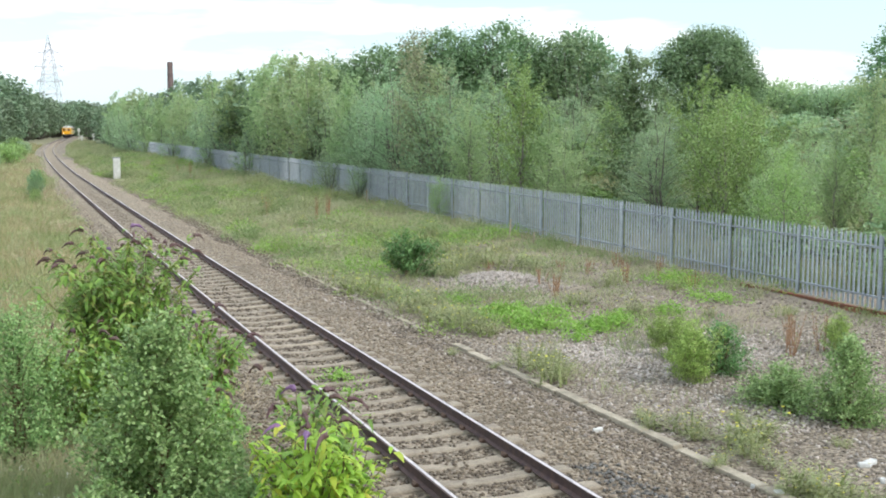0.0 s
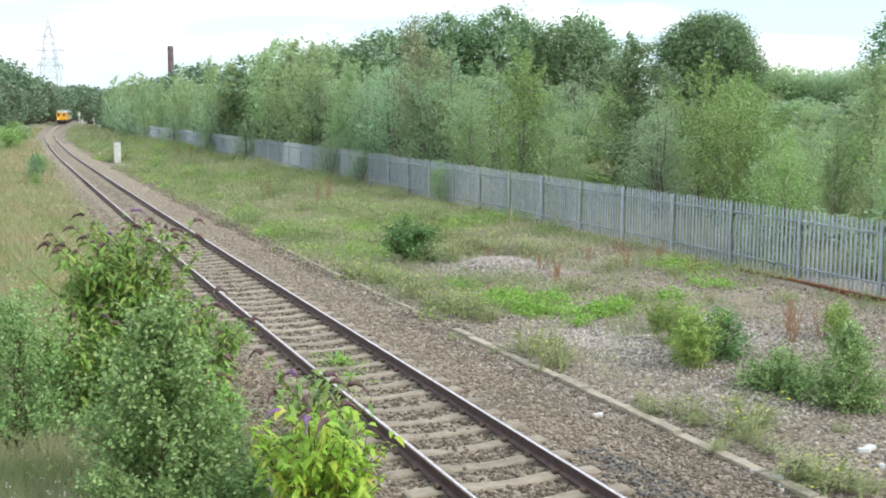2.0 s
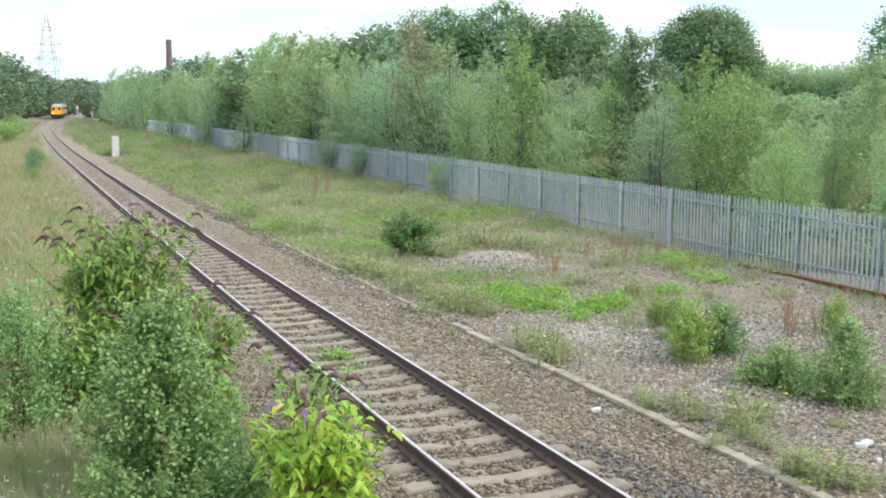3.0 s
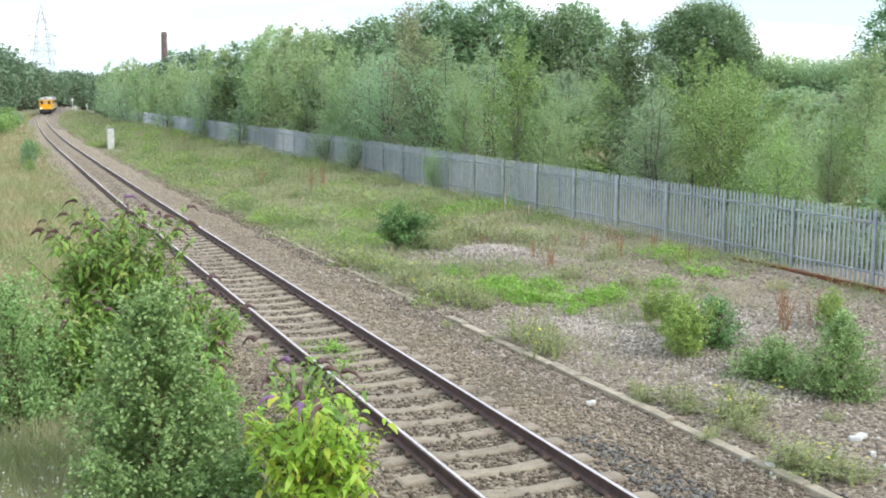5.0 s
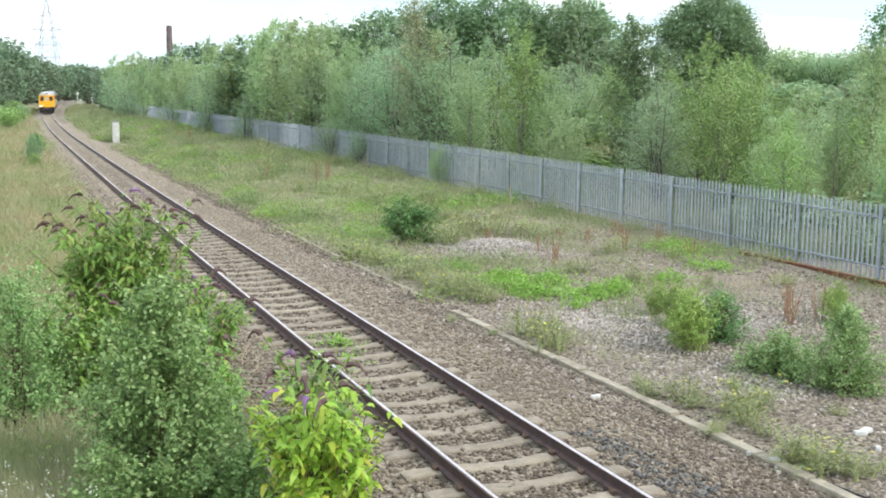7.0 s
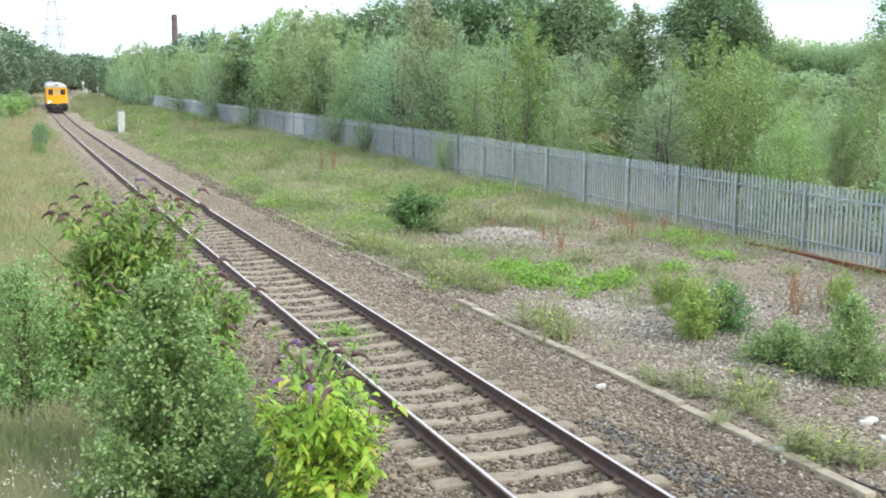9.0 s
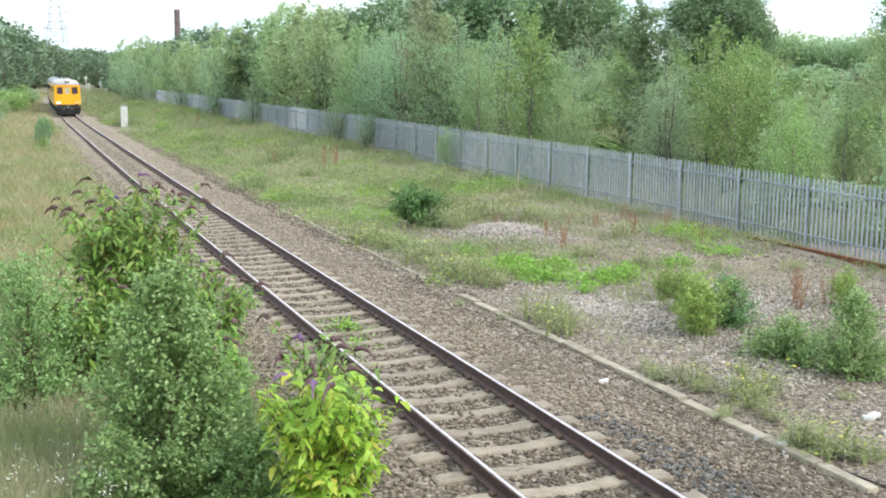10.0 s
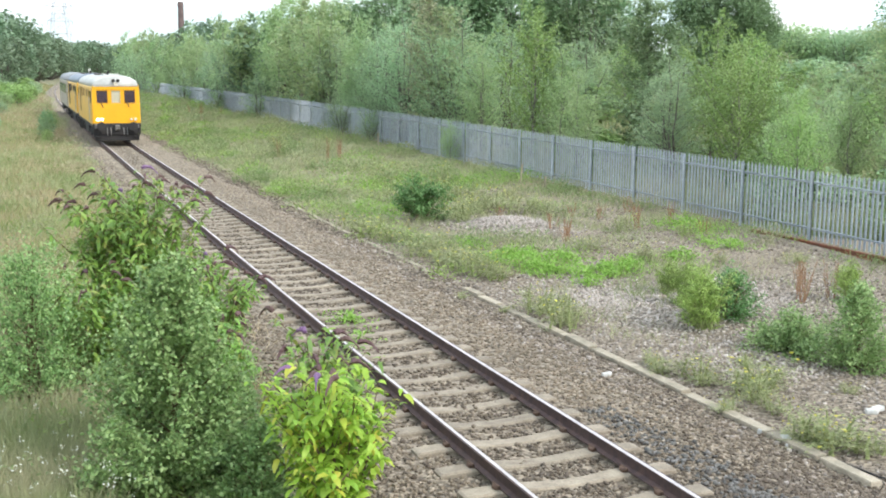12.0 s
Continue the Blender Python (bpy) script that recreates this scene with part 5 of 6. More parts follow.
        blooming = purple > 0 and j % (flowers // purple) == 1
        f = Shape().loft(rings)
        part("flower_spike", f.mesh("flower_spike", M["flower_purple" if blooming else "flower_brown"]), bush,
             "purple flower spike" if blooming else "withered brown flower spike")
    return bush


def cone_bush(seed, height, radius, count, leaf, mat, twigs=110, lean=(0.0, 0.0), loose=0.07, blunt=0.48):
    """A young birch, conical: a few stems, many steep twigs that end on the outline, small leaves in sprays."""
    rnd, rng = random.Random(seed), np.random.default_rng(seed)
    out = lambda u: radius * (1 - min(u, 0.995)) ** blunt * min(1.0, 0.72 + 1.6 * u)
    axis = lambda u: Vector((lean[0] * u, lean[1] * u, height * u))
    paths, limbs = [], []
    for st in range(4):
        top = axis(rnd.uniform(0.8, 1.0)) + Vector((rnd.uniform(-1, 1), rnd.uniform(-1, 1), 0)) * (0.03 if st == 0 else 0.16)
        stem = bent((rnd.uniform(-0.08, 0.08), rnd.uniform(-0.08, 0.08), -0.1), top, 0.02, 0.004, rnd, 0.025, 6)
        paths.append(stem)
        limbs.append((stem[3:], 0.5))
    for k in range(twigs):
        u1 = (0.13 + 0.85 * ((k + rnd.random()) / twigs)) * rnd.uniform(0.93, 1.04)
        a = k * 2.39996 + rnd.uniform(-0.4, 0.4)
        r = out(u1) * (rnd.uniform(0.82, 1.08) if k % 4 else rnd.uniform(0.35, 0.7))
        tip = axis(min(u1, 1.0)) + Vector((math.cos(a) * r, math.sin(a) * r, 0))
        low = max(0.02, u1 - (0.5 + rnd.random()) * r / height)
        limb = bent(axis(low), tip, 0.007, 0.002, rnd, 0.05 * r, 4)
        paths.append(limb)
        limbs.append((limb, r + 0.1))
    total = sum(r for _, r in limbs)
    spots = []
    for limb, r in limbs:
        k = max(10, int(count * r / total))
        P = np.array([c for c, _ in limb])
        spray = (0.3 + 0.72 * rng.random(max(3, k // 12))) * (len(P) - 1)
        t = np.clip(spray[rng.integers(0, len(spray), k)] + rng.normal(0, 0.1, k), 0, len(P) - 1.001)
        j = t.astype(int)
        shift = rng.normal(0, loose, (len(spray), 3))
        spots.append(P[j] + (P[j + 1] - P[j]) * (t - j)[:, None] + shift[rng.integers(0, len(spray), k)] + rng.normal(0, 0.028, (k, 3)))
    spots = np.concatenate(spots)
    spots[:, 2] = np.maximum(spots[:, 2], 0.04)
    v, f = leaves(spots, leaf, leaf * 0.8, rng, droop=0.45)
    return wood(paths, 4).mesh("trunk", M["stem"]), mesh_of("crown", v, f, M[mat])


def make_near_bushes():
    at = lambda x, y, t=0: pose(x, y, float(land(x, y)) - 0.03, 0, 0, t)
    tree("birch_bush", "dense conical young birch bush with small fresh green leaves", "shrub", cone_bush(101, 2.62, 1.25, 32000, 0.047, "birch_near", 170, blunt=0.62), at(1.4, 11.3, 40))
    tree("birch_bush", "small grey-green birch sapling among the grass", "shrub", cone_bush(102, 2.15, 1.0, 13500, 0.042, "birch_near", 80, loose=0.12), at(0.1, 14.9, 0))
    tree("birch_bush", "low leafy birch growing at the foot of the buddleia", "shrub", cone_bush(103, 1.15, 0.6, 5500, 0.042, "birch_near", 40), at(2.12, 10.5, 90))
    buddleia(111, 3.1, 0.92, 7000, 0.17, "buddleia", 30, 34, 2, label="tall buddleia bush with withered brown flower spikes", at=at(1.62, 16.7))
    buddleia(112, 2.1, 0.5, 2300, 0.15, "buddleia", 14, 18, 1, label="buddleia bush leaning towards the ballast", at=at(2.5, 15.3))
    buddleia(113, 2.08, 0.56, 2300, 0.15, "buddleia_lime", 18, 7, 2, label="lime green buddleia bush beside the rail", at=at(2.6, 9.5), broad=0.165)
    buddleia(114, 2.1, 0.42, 1500, 0.16, "buddleia", 9, 9, 1, label="green buddleia shoots beside the ballast", at=at(2.78, 10.6))
    buddleia(116, 1.8, 0.75, 3000, 0.16, "buddleia", 14, 8, 0, label="leafy buddleia filling the gap between the bushes", at=at(1.0, 15.5))
    buddleia(117, 1.6, 0.42, 1300, 0.15, "buddleia", 10, 9, 0, label="buddleia growing behind the birch bush", at=at(2.3, 13.7))


def make_yard_weeds():
    rnd = random.Random(121)
    at = lambda x, y, t=0, s=1.0: pose(x, y, float(land(x, y)) - 0.03, 0, 0, t) @ Matrix.Diagonal((s, s, s, 1))
    tree("shrub", "dark green rounded sallow bush standing in the yard", "shrub", slender_tree(131, 1.5, 0.95, 4600, 0.1, "sallow", "stem", low=0.01, stems=8, airy=0.09, cone=0.45, twigs=24, thin=0.5), at(11.35, 31.4), "weeds of the yard")
    tree("willowherb_clump", "upright clump of fresh green willowherb", "plant", slender_tree(132, 1.2, 0.46, 4600, 0.065, "fresh", "green_stem", low=0.02, stems=9, airy=0.055, thin=0.3), at(11.2, 16.3), "weeds of the yard")
    copy_thing(bpy.data.objects["willowherb_clump"], at(11.5, 16.9, 80, 0.85))
    copy_thing(bpy.data.objects["willowherb_clump"], at(11.9, 18.0, 160, 0.8))
    copy_thing(bpy.data.objects["willowherb_clump"], at(12.3, 19.2, 200, 0.62))
    copy_thing(bpy.data.objects["willowherb_clump"], at(14.9, 16.9, 250, 0.7))
    tree("birch_seedling", "small grey-green birch seedling on the gravel", "plant", cone_bush(133, 0.95, 0.62, 4400, 0.043, "sallow", 44, loose=0.09), at(12.1, 16.7), "weeds of the yard")
    tree("birch_seedling", "bushy green birch seedling on the gravel", "plant", cone_bush(134, 1.35, 0.75, 8500, 0.044, "birch_near", 60, loose=0.09), at(11.85, 13.2), "weeds of the yard")
    tree("bramble_clump", "low spreading green bramble on the gravel", "plant", cone_bush(135, 0.62, 0.85, 5600, 0.05, "birch_near", 50, loose=0.1), at(11.62, 14.5), "weeds of the yard")
    # ragwort and other thin weeds
    base = []
    for s in range(3):
        rng = np.random.default_rng(140 + s)
        meshes = slender_tree(141 + s, 0.6, 0.26, 760, 0.046, "olive", "green_stem", low=0.02, stems=5, airy=0.085, thin=0.25, twigs=3, sides=3)
        fl = rng.normal(0, 1, (15, 3)) * np.array([0.16, 0.16, 0.08]) + np.array([0, 0, 0.5])
        v, f = leaves(fl, 0.028, 0.03, rng)
        base.append((meshes, mesh_of("blossom", v, f, M["flower_yellow"])))
    first = {}
    spots = [(8.85, 17.1, 1.25), (9.1, 17.6, 1.2), (9.0, 18.4, 1.1), (9.2, 18.7, 1.0), (9.2, 25.4, 1.1), (9.4, 24.4, 1.2), (9.15, 23.0, 1.2), (9.5, 22.4, 1.1), (9.6, 21.8, 1.0), (9.9, 24.0, 0.9), (9.1, 28.8, 1.3), (9.4, 29.6, 1.3), (9.0, 30.4, 1.1), (9.3, 27.8, 1.0),
             (9.0, 14.1, 0.7), (9.05, 14.6, 0.6), (9.27, 13.6, 0.8), (9.15, 13.3, 0.7), (9.6, 12.7, 1.0), (9.75, 12.9, 0.9), (9.5, 12.4, 0.9), (9.3, 11.7, 0.7), (9.0, 10.45, 0.9), (9.2, 10.6, 0.9), (9.15, 10.1, 0.8), (8.9, 10.8, 0.6), (8.22, 20.2, 0.4), (8.6, 18.9, 0.4), (8.75, 12.1, 0.5),
             (13.2, 31.2, 1.2), (13.9, 30.6, 1.4), (13.4, 32.0, 1.3), (14.4, 31.6, 1.2), (14.0, 34.6, 1.3), (13.4, 35.2, 1.2), (12.0, 29.6, 1.0), (10.2, 26.6, 0.9), (13.2, 24.2, 0.9), (16.2, 24.6, 0.9), (15.4, 26.3, 1.0), (13.8, 22.6, 0.7), (15.2, 21.6, 0.7), (16.4, 20.4, 0.6), (10.4, 14.0, 0.4), (10.9, 12.2, 0.4)]
    for j in range(26):
        y = 30 + 90 * rnd.random() ** 1.5
        spots.append((float(line_x(y)) + rnd.uniform(3.4, 11.5), y, rnd.uniform(0.8, 1.7)))
    for j, (x, y, s) in enumerate(spots):
        k = j % 3
        m = at(x, y, rnd.uniform(0, 360), s) @ Matrix.Diagonal((rnd.uniform(0.9, 1.5), rnd.uniform(0.9, 1.5), rnd.uniform(0.7, 1.05), 1))
        if k in first:
            copy_thing(first[k], m)
        else:
            w = tree("ragwort_clump", "thin green weed clump with small yellow flowers", "plant", base[k][0], m, "flowering weeds of the yard")
            for piece in w.children:
                tagged(piece, kind="stuff")
            part("blossom", base[k][1], w, "small yellow flowers")
            first[k] = w
    # red dock stalks
    for k, (x, y, hgt) in enumerate(((14.0, 17.2, 0.9), (14.3, 17.5, 0.85), (14.8, 17.3, 0.8), (14.55, 17.9, 0.75), (13.3, 25.6, 0.6), (13.6, 26.2, 0.55), (15.8, 26.3, 0.7), (14.0, 49.5, 1.5), (13.6, 50.2, 1.3), (14.3, 50.6, 1.2), (17.0, 26.5, 0.7), (16.4, 27.4, 0.6), (13.7, 27.2, 0.5), (15.0, 95.0, 1.1), (14.5, 92.0, 1.0), (15.5, 98.5, 1.2), (14.8, 101.0, 1.0), (15.8, 90.0, 1.0), (14.2, 97.0, 0.9), (15.8, 28.4, 0.5), (17.2, 29.2, 0.55), (15.2, 29.0, 0.45), (16.8, 24.6, 0.5), (13.2, 29.6, 0.45), (12.4, 55.0, 0.8), (13.0, 58.0, 0.8))):
        s, r2 = Shape(), random.Random(150 + k)
        for j in range(9):
            a = r2.uniform(0, 6.28)
            foot = Vector((math.cos(a) * 0.07, math.sin(a) * 0.07, 0))
            tip = foot + Vector((r2.uniform(-0.13, 0.13), r2.uniform(-0.13, 0.13), hgt * r2.uniform(0.6, 1.0)))
            s.tube(foot, tip, 0.007, 0.003, n=5)
            for i in range(14):
                q = foot.lerp(tip, r2.uniform(0.45, 1))
                e = Vector((r2.uniform(-1, 1), r2.uniform(-1, 1), r2.uniform(-0.3, 1))) * 0.02
                s.tube(q, q + e, 0.009, 0.003, n=4)
        thing("dock_plant", "bunch of dry reddish brown dock stalks", "plant", at=at(x, y), group="dock stalks of the yard", me=s.mesh("dock_plant", M["dry_stem"]))
    # low bright green mats
    rng = np.random.default_rng(160)
    pts = []
    for cx, cy, rx, ry, n in ((11.0, 24.0, 0.7, 0.8, 2000), (10.95, 22.6, 0.6, 0.8, 1700), (11.0, 21.8, 0.45, 0.4, 800), (12.1, 21.3, 0.7, 0.6, 1900), (12.8, 21.9, 0.5, 0.5, 800), (11.2, 20.5, 0.3, 0.3, 260), (11.9, 23.2, 0.5, 0.6, 900), (10.6, 34.0, 1.2, 2.4, 2600), (13.0, 40.5, 2.4, 3.5, 3200), (17.0, 25.5, 0.8, 1.2, 1500), (16.3, 23.0, 0.5, 0.8, 800), (10.8, 26.0, 0.5, 0.5, 600), (14.5, 22.2, 0.5, 0.5, 500), (12.2, 98, 1.3, 4, 3000), (12.9, 84, 1.2, 3, 2600), (11.2, 70, 0.9, 3, 1600), (13.6, 74, 1.0, 2.5, 1500), (11.6, 88, 0.7, 2.5, 1200), (15.6, 38, 1.2, 2.0, 1300), (5.3, 18.4, 0.35, 0.5, 260), (5.1, 16.9, 0.25, 0.4, 120)):
        q = rng.normal(0, 0.55, (n, 2)) * np.array([rx, ry]) + np.array([cx, cy])
        lump = 0.5 + 0.5 * bumps(q[:, 0], q[:, 1], 5.0)
        pts.append(np.column_stack([q, land(q[:, 0], q[:, 1]) + 0.3 * rng.random(n) * lump])[lump > 0.28])
    pts = np.concatenate(pts)
    v, f = leaves(pts, 0.07 + 0.0008 * pts[:, 1:2], 0.038, rng, droop=-0.4)
    thing("low_herbs", "bright green low herbs spreading over the gravel", "plant", me=mesh_of("low_herbs", v, f, M["moss"]), kind="stuff")
    # white flowers at the bank's foot
    n = 70
    q = np.column_stack([rng.uniform(-0.4, 0.9, n), rng.uniform(9.4, 12.6, n)])
    tops = np.column_stack([q, land(q[:, 0], q[:, 1]) + rng.uniform(0.3, 0.65, n)])
    many = np.repeat(tops, 6, 0) + rng.normal(0, 0.018, (n * 6, 3))
    v, f = leaves(many, 0.017, 0.017, rng)
    thing("white_flowers", "scattered small white flower heads in the grass", "flowers", me=mesh_of("white_flowers", v, f, M["flower_white"]), kind="stuff")


make_near_bushes()
make_yard_weeds()


# ---------------------------------------------------------------- train
LENGTH, WIDE, FLOOR, EAVES, TOP = 16.3, 1.32, 1.05, 3.2, 3.84


def body_ring(y, z0=FLOOR, inset=0.0, top=TOP):
    """Cross-section of the body at y, from the floor up one side and down the other."""
    w = WIDE - inset
    return [(-w, y, z0), (-w, y, 2.2), (-w + 0.03, y, EAVES - 0.1), (-w + 0.07, y, EAVES)], [(w - 0.07, y, EAVES), (w - 0.03, y, EAVES - 0.1), (w, y, 2.2), (w, y, z0)]


def roof_arc(y, inset=0.0, top=TOP, eaves=EAVES):
    w = WIDE - 0.07 - inset
    return [(-w * math.cos(a), y, eaves + (top - eaves) * math.sin(a) ** 0.8) for a in np.linspace(0, math.pi, 13)]


def wheel_mesh():
    s = Shape()
    s.tube((-0.07, 0, 0), (0.07, 0, 0), 0.48, n=24)
    s.tube((-0.09, 0, 0), (-0.07, 0, 0), 0.36, n=20)
    s.tube((0.07, 0, 0), (0.1, 0, 0), 0.51, n=24)
    return s.mesh("wheel", M["steel"])


def bogie(parent, y, wheel):
    b = part("bogie", Shape().box(-1.12, -0.95, -1.75, 1.75, 0.42, 0.72, chamfer=0.04).box(0.95, 1.12, -1.75, 1.75, 0.42, 0.72, chamfer=0.04).box(-0.95, 0.95, -0.35, 0.35, 0.4, 0.7)
             .box(-1.2, -0.98, -1.55, -1.05, 0.3, 0.66, chamfer=0.03).box(-1.2, -0.98, 1.05, 1.55, 0.3, 0.66, chamfer=0.03).box(0.98, 1.2, -1.55, -1.05, 0.3, 0.66, chamfer=0.03).box(0.98, 1.2, 1.05, 1.55, 0.3, 0.66, chamfer=0.03)
             .tube((-1.1, -0.3, 0.5), (-1.1, -0.3, 0.95), 0.11, n=10).tube((-1.1, 0.3, 0.5), (-1.1, 0.3, 0.95), 0.11, n=10).mesh("bogie", M["under"]), parent, "dark grimy bogie frame", pose(0, y, 0))
    for yy in (-1.3, 1.3):
        part("axle", Shape().tube((-0.76, yy, 0.5), (0.76, yy, 0.5), 0.08).mesh("axle", M["steel"]), b)
        for sx in (-1, 1):
            part("wheel", wheel, b, m=pose(sx * 0.76, yy, 0.5, 0, 0, 0 if sx < 0 else 180))


def locomotive(name, label, side, front, roof, stripe):
    """A boxy electro-diesel locomotive; its leading cab looks along -y, and its middle stands over the origin."""
    loco = thing(name, label, "locomotive", group="vehicles of the train")
    h = LENGTH / 2 - 0.55
    s = Shape()
    for sgn in (-1, 1):
        rings = [[(sgn * abs(x) , yy, z) for x, _, z in body_ring(0)[0]] + [(sgn * (WIDE - 0.2), yy, EAVES), (sgn * (WIDE - 0.2), yy, FLOOR)] for yy in (-h, -h + 2.4, 0, h - 2.4, h)]
        s.loft(rings)
    s.box(-WIDE + 0.2, WIDE - 0.2, -h, h, FLOOR, FLOOR + 0.08)
    part("body", s.mesh("body", side), loco)
    r = Shape()
    r.loft([roof_arc(-h - 0.12, 0.06, TOP - 0.14), roof_arc(-h + 0.1), roof_arc(-h + 1.2), roof_arc(0), roof_arc(h - 1.2), roof_arc(h - 0.1), roof_arc(h + 0.12, 0.06, TOP - 0.14)], caps=True)
    rf = part("roof", r.mesh("roof", roof, True), loco, "pale grey rounded roof")
    for y0, y1 in ((-4.6, -3.0), (-2.4, 0.4), (1.2, 3.6)):
        part("roof_panel", Shape().box(-0.45, 0.45, y0, y1, TOP - 0.03, TOP + 0.05, chamfer=0.02).mesh("roof_panel", M["grille"] if y0 > -3 else roof), rf)
    part("roof_horn", Shape().tube((-0.2, -h + 2.6, TOP - 0.05), (-0.2, -h + 2.6, TOP + 0.16), 0.05).tube((-0.2, -h + 2.6, TOP + 0.14), (-0.2, -h + 2.2, TOP + 0.14), 0.04, 0.09).mesh("roof_horn", M["under"]), rf)
    wheel = wheel_mesh()
    for end in (-1, 1):
        e = h * end
        f = lambda d: e + end * d

        def cab_box(x0, x1, d0, d1, z0, z1, c=0.0):
            a, b = sorted((f(d0), f(d1)))
            return Shape().box(x0, x1, a, b, z0, z1, chamfer=c)
        # front: lower plate, pillars between the windows, brow
        c = cab_box(-WIDE + 0.02, WIDE - 0.02, -0.05, 0.16, 1.13, 2.24, 0.03)
        for x0, x1 in ((-WIDE + 0.04, -1.08), (-0.42, -0.28), (0.28, 0.42), (1.08, WIDE - 0.04)):
            a, b = sorted((f(-0.05), f(0.14)))
            c.box(x0, x1, a, b, 2.24, 3.02)
        a, b = sorted((f(-0.05), f(0.15)))
        c.box(-WIDE + 0.06, WIDE - 0.06, a, b, 3.02, 3.24, chamfer=0.03)
        cab = part("cab_front", c.mesh("cab_front", front), loco, "bright warning yellow cab front")
        for x0, x1, mt in ((-1.08, -0.42, "pane"), (-0.28, 0.28, "blind"), (0.42, 1.08, "pane")):
            a, b = sorted((f(0.06), f(0.09)))
            part("window", Shape().box(x0 - 0.005, x1 + 0.005, a, b, 2.235, 3.025).mesh("window", M[mt]), cab, "dark cab window" if mt == "pane" else "pale middle window")
            fr = Shape()
            a, b = sorted((f(0.09), f(0.165)))
            fr.box(x0, x0 + 0.035, a, b, 2.25, 3.01).box(x1 - 0.035, x1, a, b, 2.25, 3.01).box(x0, x1, a, b, 2.25, 2.285).box(x0, x1, a, b, 2.975, 3.01)
            part("window_frame", fr.mesh("window_frame", front), cab)
        for x in (-0.8, 0.62):
            part("wiper", Shape().tube((x + 0.08, f(0.18), 2.02), (x - 0.08, f(0.18), 2.5), 0.025, n=6).mesh("wiper", M["under"]), cab)
        for x in (-1.02, 1.02):
            for k, dx in enumerate((0, 0.23 if x < 0 else -0.23)):
                lit = end < 0
                lm = M["lamp"] if lit and x < 0 else M["lens"]
                part("headlight", Shape().tube((x + dx, f(0.14), 1.36), (x + dx, f(0.22), 1.36), 0.095 - 0.015 * k, 0.08 - 0.015 * k, n=14).mesh("headlight", lm), cab, "round headlight, lit" if lit and x < 0 else "round marker light")
        part("horn_box", Shape().tube((-0.13, f(0.1), 3.52), (-0.13, f(0.3), 3.52), 0.07, 0.1, n=10).tube((0.13, f(0.1), 3.52), (0.13, f(0.3), 3.52), 0.07, 0.1, n=10).mesh("horn_box", M["under"]), cab, "pair of black air horns")
        part("top_light", cab_box(-0.12, 0.12, 0.1, 0.24, 3.24, 3.44, 0.03).mesh("top_light", M["lens"]), cab)
        part("buffer_beam", cab_box(-1.3, 1.3, -0.1, 0.2, 0.5, 1.14, 0.03).mesh("buffer_beam", M["under"]), loco, "black buffer beam")
        for x in (-0.87, 0.87):
            bf = Shape().tube((x, f(0.2), 0.98), (x, f(0.55), 0.98), 0.13, 0.11, n=14).tube((x, f(0.55), 0.98), (x, f(0.6), 0.98), 0.25, n=18)
            part("buffer", bf.mesh("buffer", M["under"]), loco, "black round buffer")
        part("coupling", Shape().tube((0, f(0.2), 0.95), (0, f(0.5), 0.8), 0.05).box(-0.14, 0.14, min(f(0.2), f(0.42)), max(f(0.2), f(0.42)), 0.75, 1.05, chamfer=0.03).mesh("coupling", M["steel"]), loco)
        for x in (-0.55, -0.35, 0.35, 0.55):
            part("hose", Shape().tube((x, f(0.2), 0.9), (x, f(0.32), 0.5), 0.03, n=6).mesh("hose", M["steel"]), loco)
        for x in (-1.05, 1.05):
            part("jumper_box", cab_box(x - 0.17, x + 0.17, 0.18, 0.32, 0.86, 1.12, 0.02).mesh("jumper_box", M["steel"]), loco, "grey cable jumper box")
            part("cab_step", cab_box(x - 0.16, x + 0.16, 0.02, 0.3, 0.36, 0.42, 0.01).tube((x - 0.14, f(0.26), 0.4), (x - 0.14, f(0.2), 0.86), 0.02, n=6).tube((x + 0.14, f(0.26), 0.4), (x + 0.14, f(0.2), 0.86), 0.02, n=6).mesh("cab_step", M["under"]), loco)
        part("drain_strip", cab_box(-1.2, 1.2, 0.14, 0.19, 3.2, 3.235, 0.005).mesh("drain_strip", M["roof"]), cab)
        part("snow_plough", cab_box(-1.2, 1.2, 0.0, 0.12, 0.16, 0.58, 0.02).mesh("snow_plough", M["under"]), loco)
        bogie(loco, end * (h - 2.7), wheel)
    # sides
    for sx in (-1, 1):
        x0, x1 = sorted((sx * (WIDE - 0.01), sx * (WIDE + 0.02)))
        for y0, y1, z0, z1 in ((-5.5, -4.9, 1.2, 3.0), (-3.6, -2.7, 2.55, 3.0), (-0.6, 0.4, 2.55, 3.0), (1.6, 2.6, 2.5, 3.05), (3.4, 4.6, 1.5, 3.05)):
            part("side_grille", Shape().box(x0, x1, y0, y1, z0, z1).mesh("side_grille", stripe), loco)
        for y in (-h + 0.9, h - 0.9):
            part("cab_side_window", Shape().box(x0, x1, y - 0.35, y + 0.35, 2.25, 2.95, chamfer=0.01).mesh("cab_side_window", M["pane"]), loco, "dark cab side window")
            part("handrail", Shape().tube((sx * (WIDE + 0.05), y + (0.6 if y < 0 else -0.6), 1.2), (sx * (WIDE + 0.05), y + (0.6 if y < 0 else -0.6), 2.6), 0.02, n=6).mesh("handrail", M["roof"]), loco)
        part("solebar", Shape().box(min(x0, sx * 1.26), max(x1, sx * 1.26), -h, h, 0.95, 1.08, chamfer=0.01).mesh("solebar", M["under"]), loco)
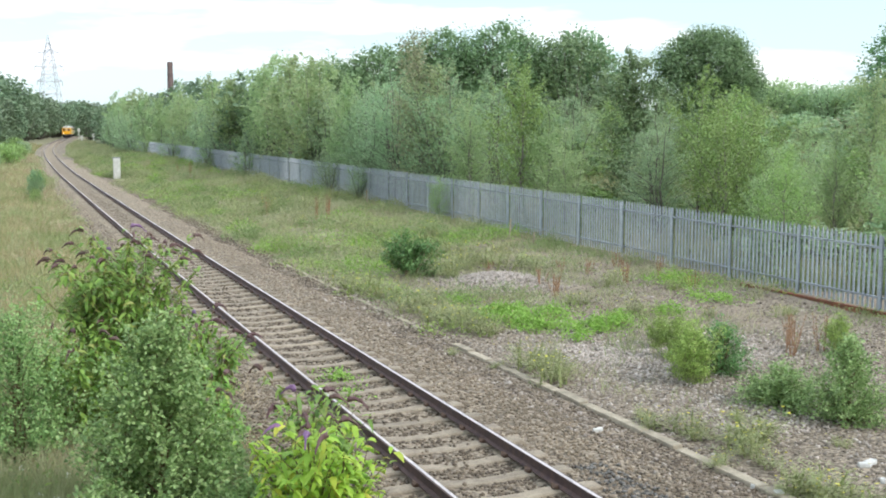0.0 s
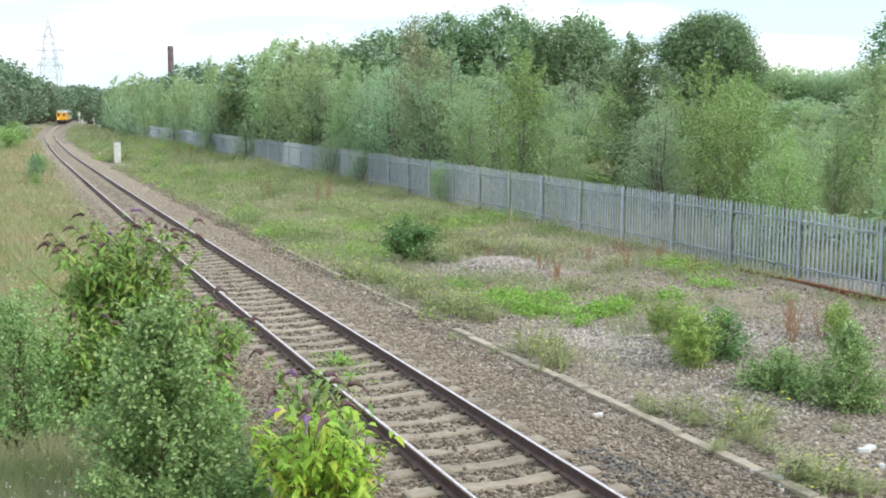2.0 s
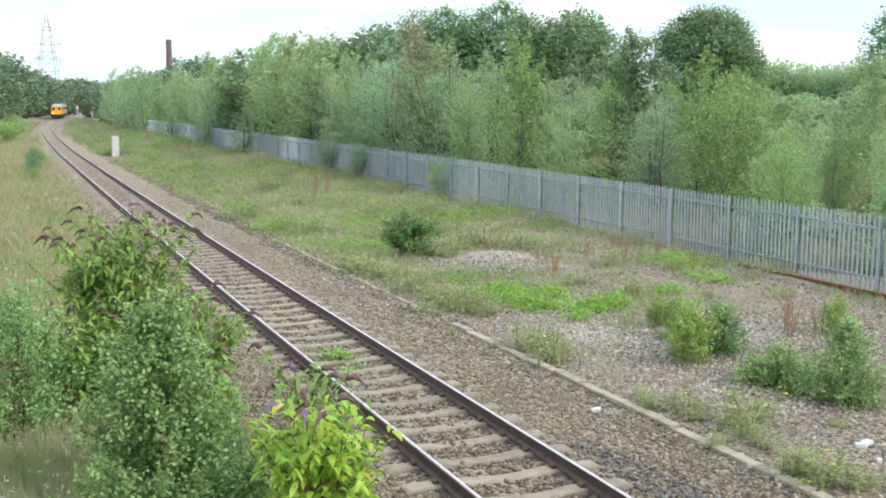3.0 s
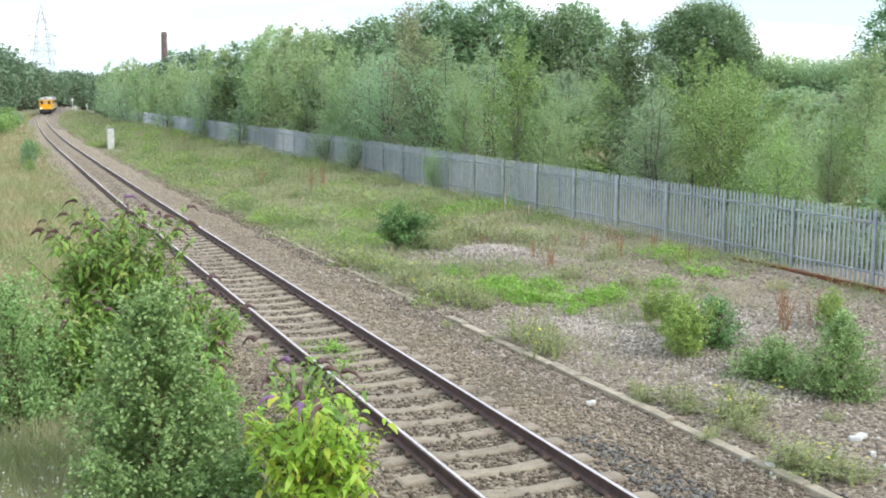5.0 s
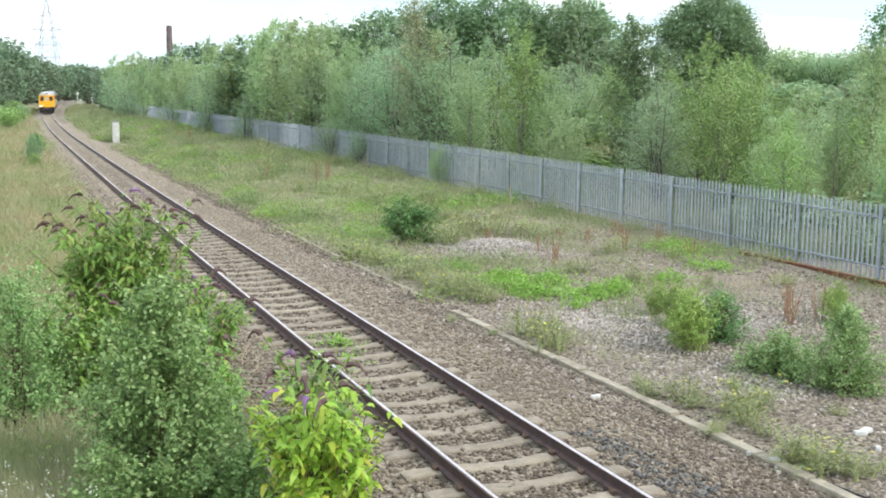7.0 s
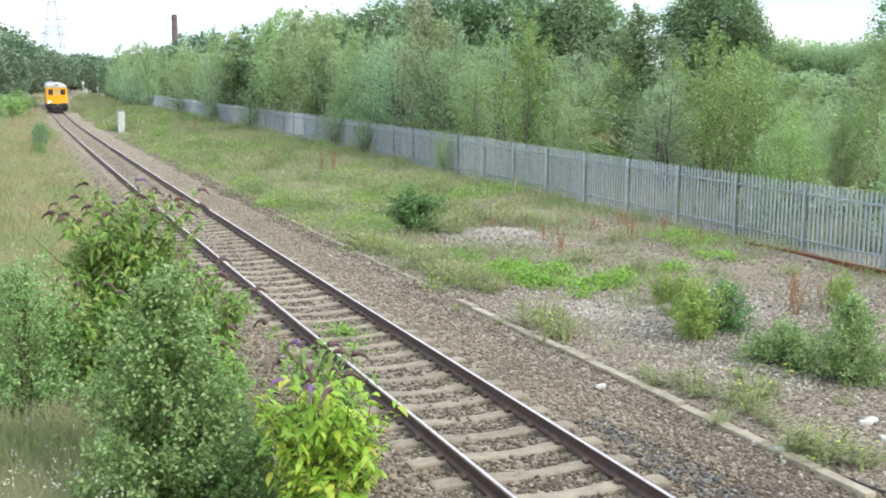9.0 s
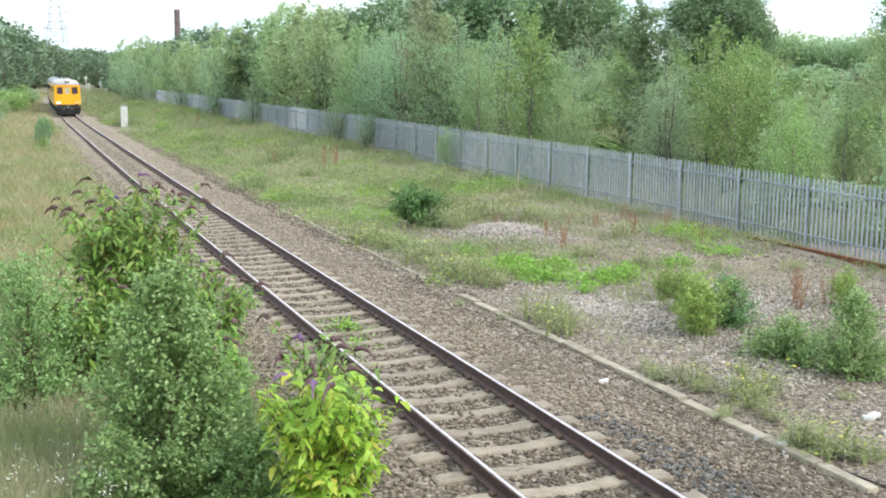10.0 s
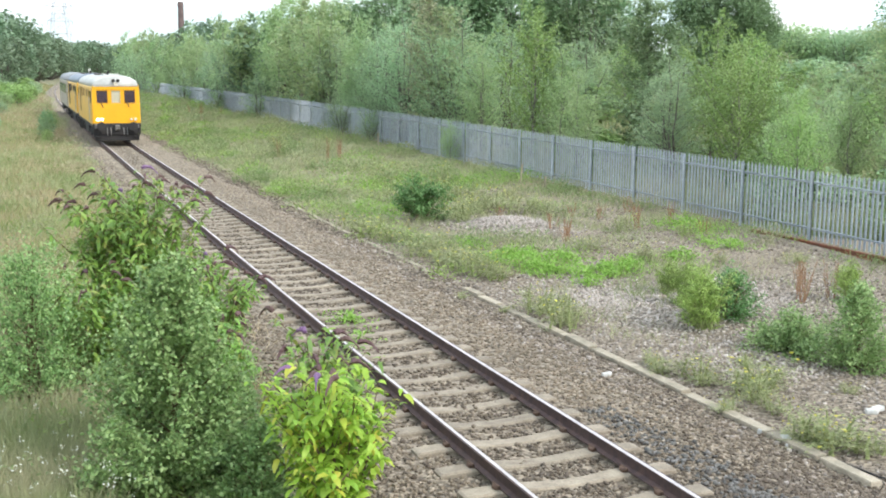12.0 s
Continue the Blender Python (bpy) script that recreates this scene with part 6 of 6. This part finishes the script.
        part("battery_box", Shape().box(min(sx * 0.7, sx * 1.2), max(sx * 0.7, sx * 1.2), -1.9, 1.9, 0.35, 0.98, chamfer=0.04).mesh("battery_box", M["under"]), loco)
    return loco


def coach(name, label):
    """A plain hauled vehicle."""
    c = thing(name, label, "railway coach", group="vehicles of the train")
    h = 9.8
    s = Shape()
    for sgn in (-1, 1):
        s.loft([[(sgn * abs(x), yy, z) for x, _, z in body_ring(0)[0]] + [(sgn * (WIDE - 0.2), yy, EAVES), (sgn * (WIDE - 0.2), yy, FLOOR)] for yy in (-h, 0, h)])
    for yy in (-h, h - 0.06):
        s.box(-WIDE + 0.1, WIDE - 0.1, yy, yy + 0.06, FLOOR, EAVES)
    part("body", s.mesh("body", M["tan"]), c)
    part("roof", Shape().loft([roof_arc(-h), roof_arc(0), roof_arc(h)]).mesh("roof", M["dark_cap"], True), c, "dull grey roof")
    wheel = wheel_mesh()
    for y in (-h + 2.8, h - 2.8):
        bogie(c, y, wheel)
    for sx in (-1, 1):
        for j in range(7):
            y = -7.2 + 2.4 * j
            part("window", Shape().box(min(sx * 1.31, sx * 1.335), max(sx * 1.31, sx * 1.335), y - 0.6, y + 0.6, 2.1, 2.9).mesh("window", M["pane"]), c)
    part("solebar", Shape().box(-1.27, 1.27, -h, h, 0.9, 1.06).mesh("solebar", M["under"]), c)
    return c


lead = locomotive("electro_diesel_locomotive", "yellow electro-diesel locomotive with pale roof, headlights lit", M["side_yellow"], M["yellow"], M["roof"], M["faded_grille"])
second = locomotive("electro_diesel_locomotive", "second yellow locomotive with dark panels and blue-grey roof", M["side_yellow"], M["yellow"], M["blue_grey"], M["under"])
wagon = coach("hauled_coach", "dull grey-brown coach hauled behind the locomotives")

# arc length along the line
ARC_Y = np.arange(-60, 640, 0.5)
ARC_S = np.concatenate([[0], np.cumsum(np.hypot(np.diff(line_x(ARC_Y)), 0.5))])


def on_line(y0, back, wheelbase):
    """The pose of a vehicle whose middle is that far behind a point of the line at y0."""
    s0 = np.interp(y0, ARC_Y, ARC_S) + back
    p = []
    for d in (-wheelbase / 2, wheelbase / 2):
        y = float(np.interp(s0 + d, ARC_S, ARC_Y))
        p.append(Vector((float(line_x(y)), y, float(line_z(y)))))
    mid, way = (p[0] + p[1]) / 2, (p[1] - p[0]).normalized()
    return Matrix.Translation(mid) @ pose(0, 0, 0, math.degrees(math.asin(way.z)), 0, math.degrees(math.atan2(-way.x, way.y)))


def front_at(t):
    """Where the leading cab stands along the line at t seconds."""
    left = 12.0 - t
    return 65.6 + 30.5 * left - 0.28 * left ** 2


def motions():
    times = [0.5 * j for j in range(25)]
    for vehicle, back, base in ((lead, 8.15, 9.8), (second, 25.1, 9.8), (wagon, 44.2, 14.0)):
        walk(vehicle, [(t, on_line(front_at(t), back, base)) for t in times])


motions()
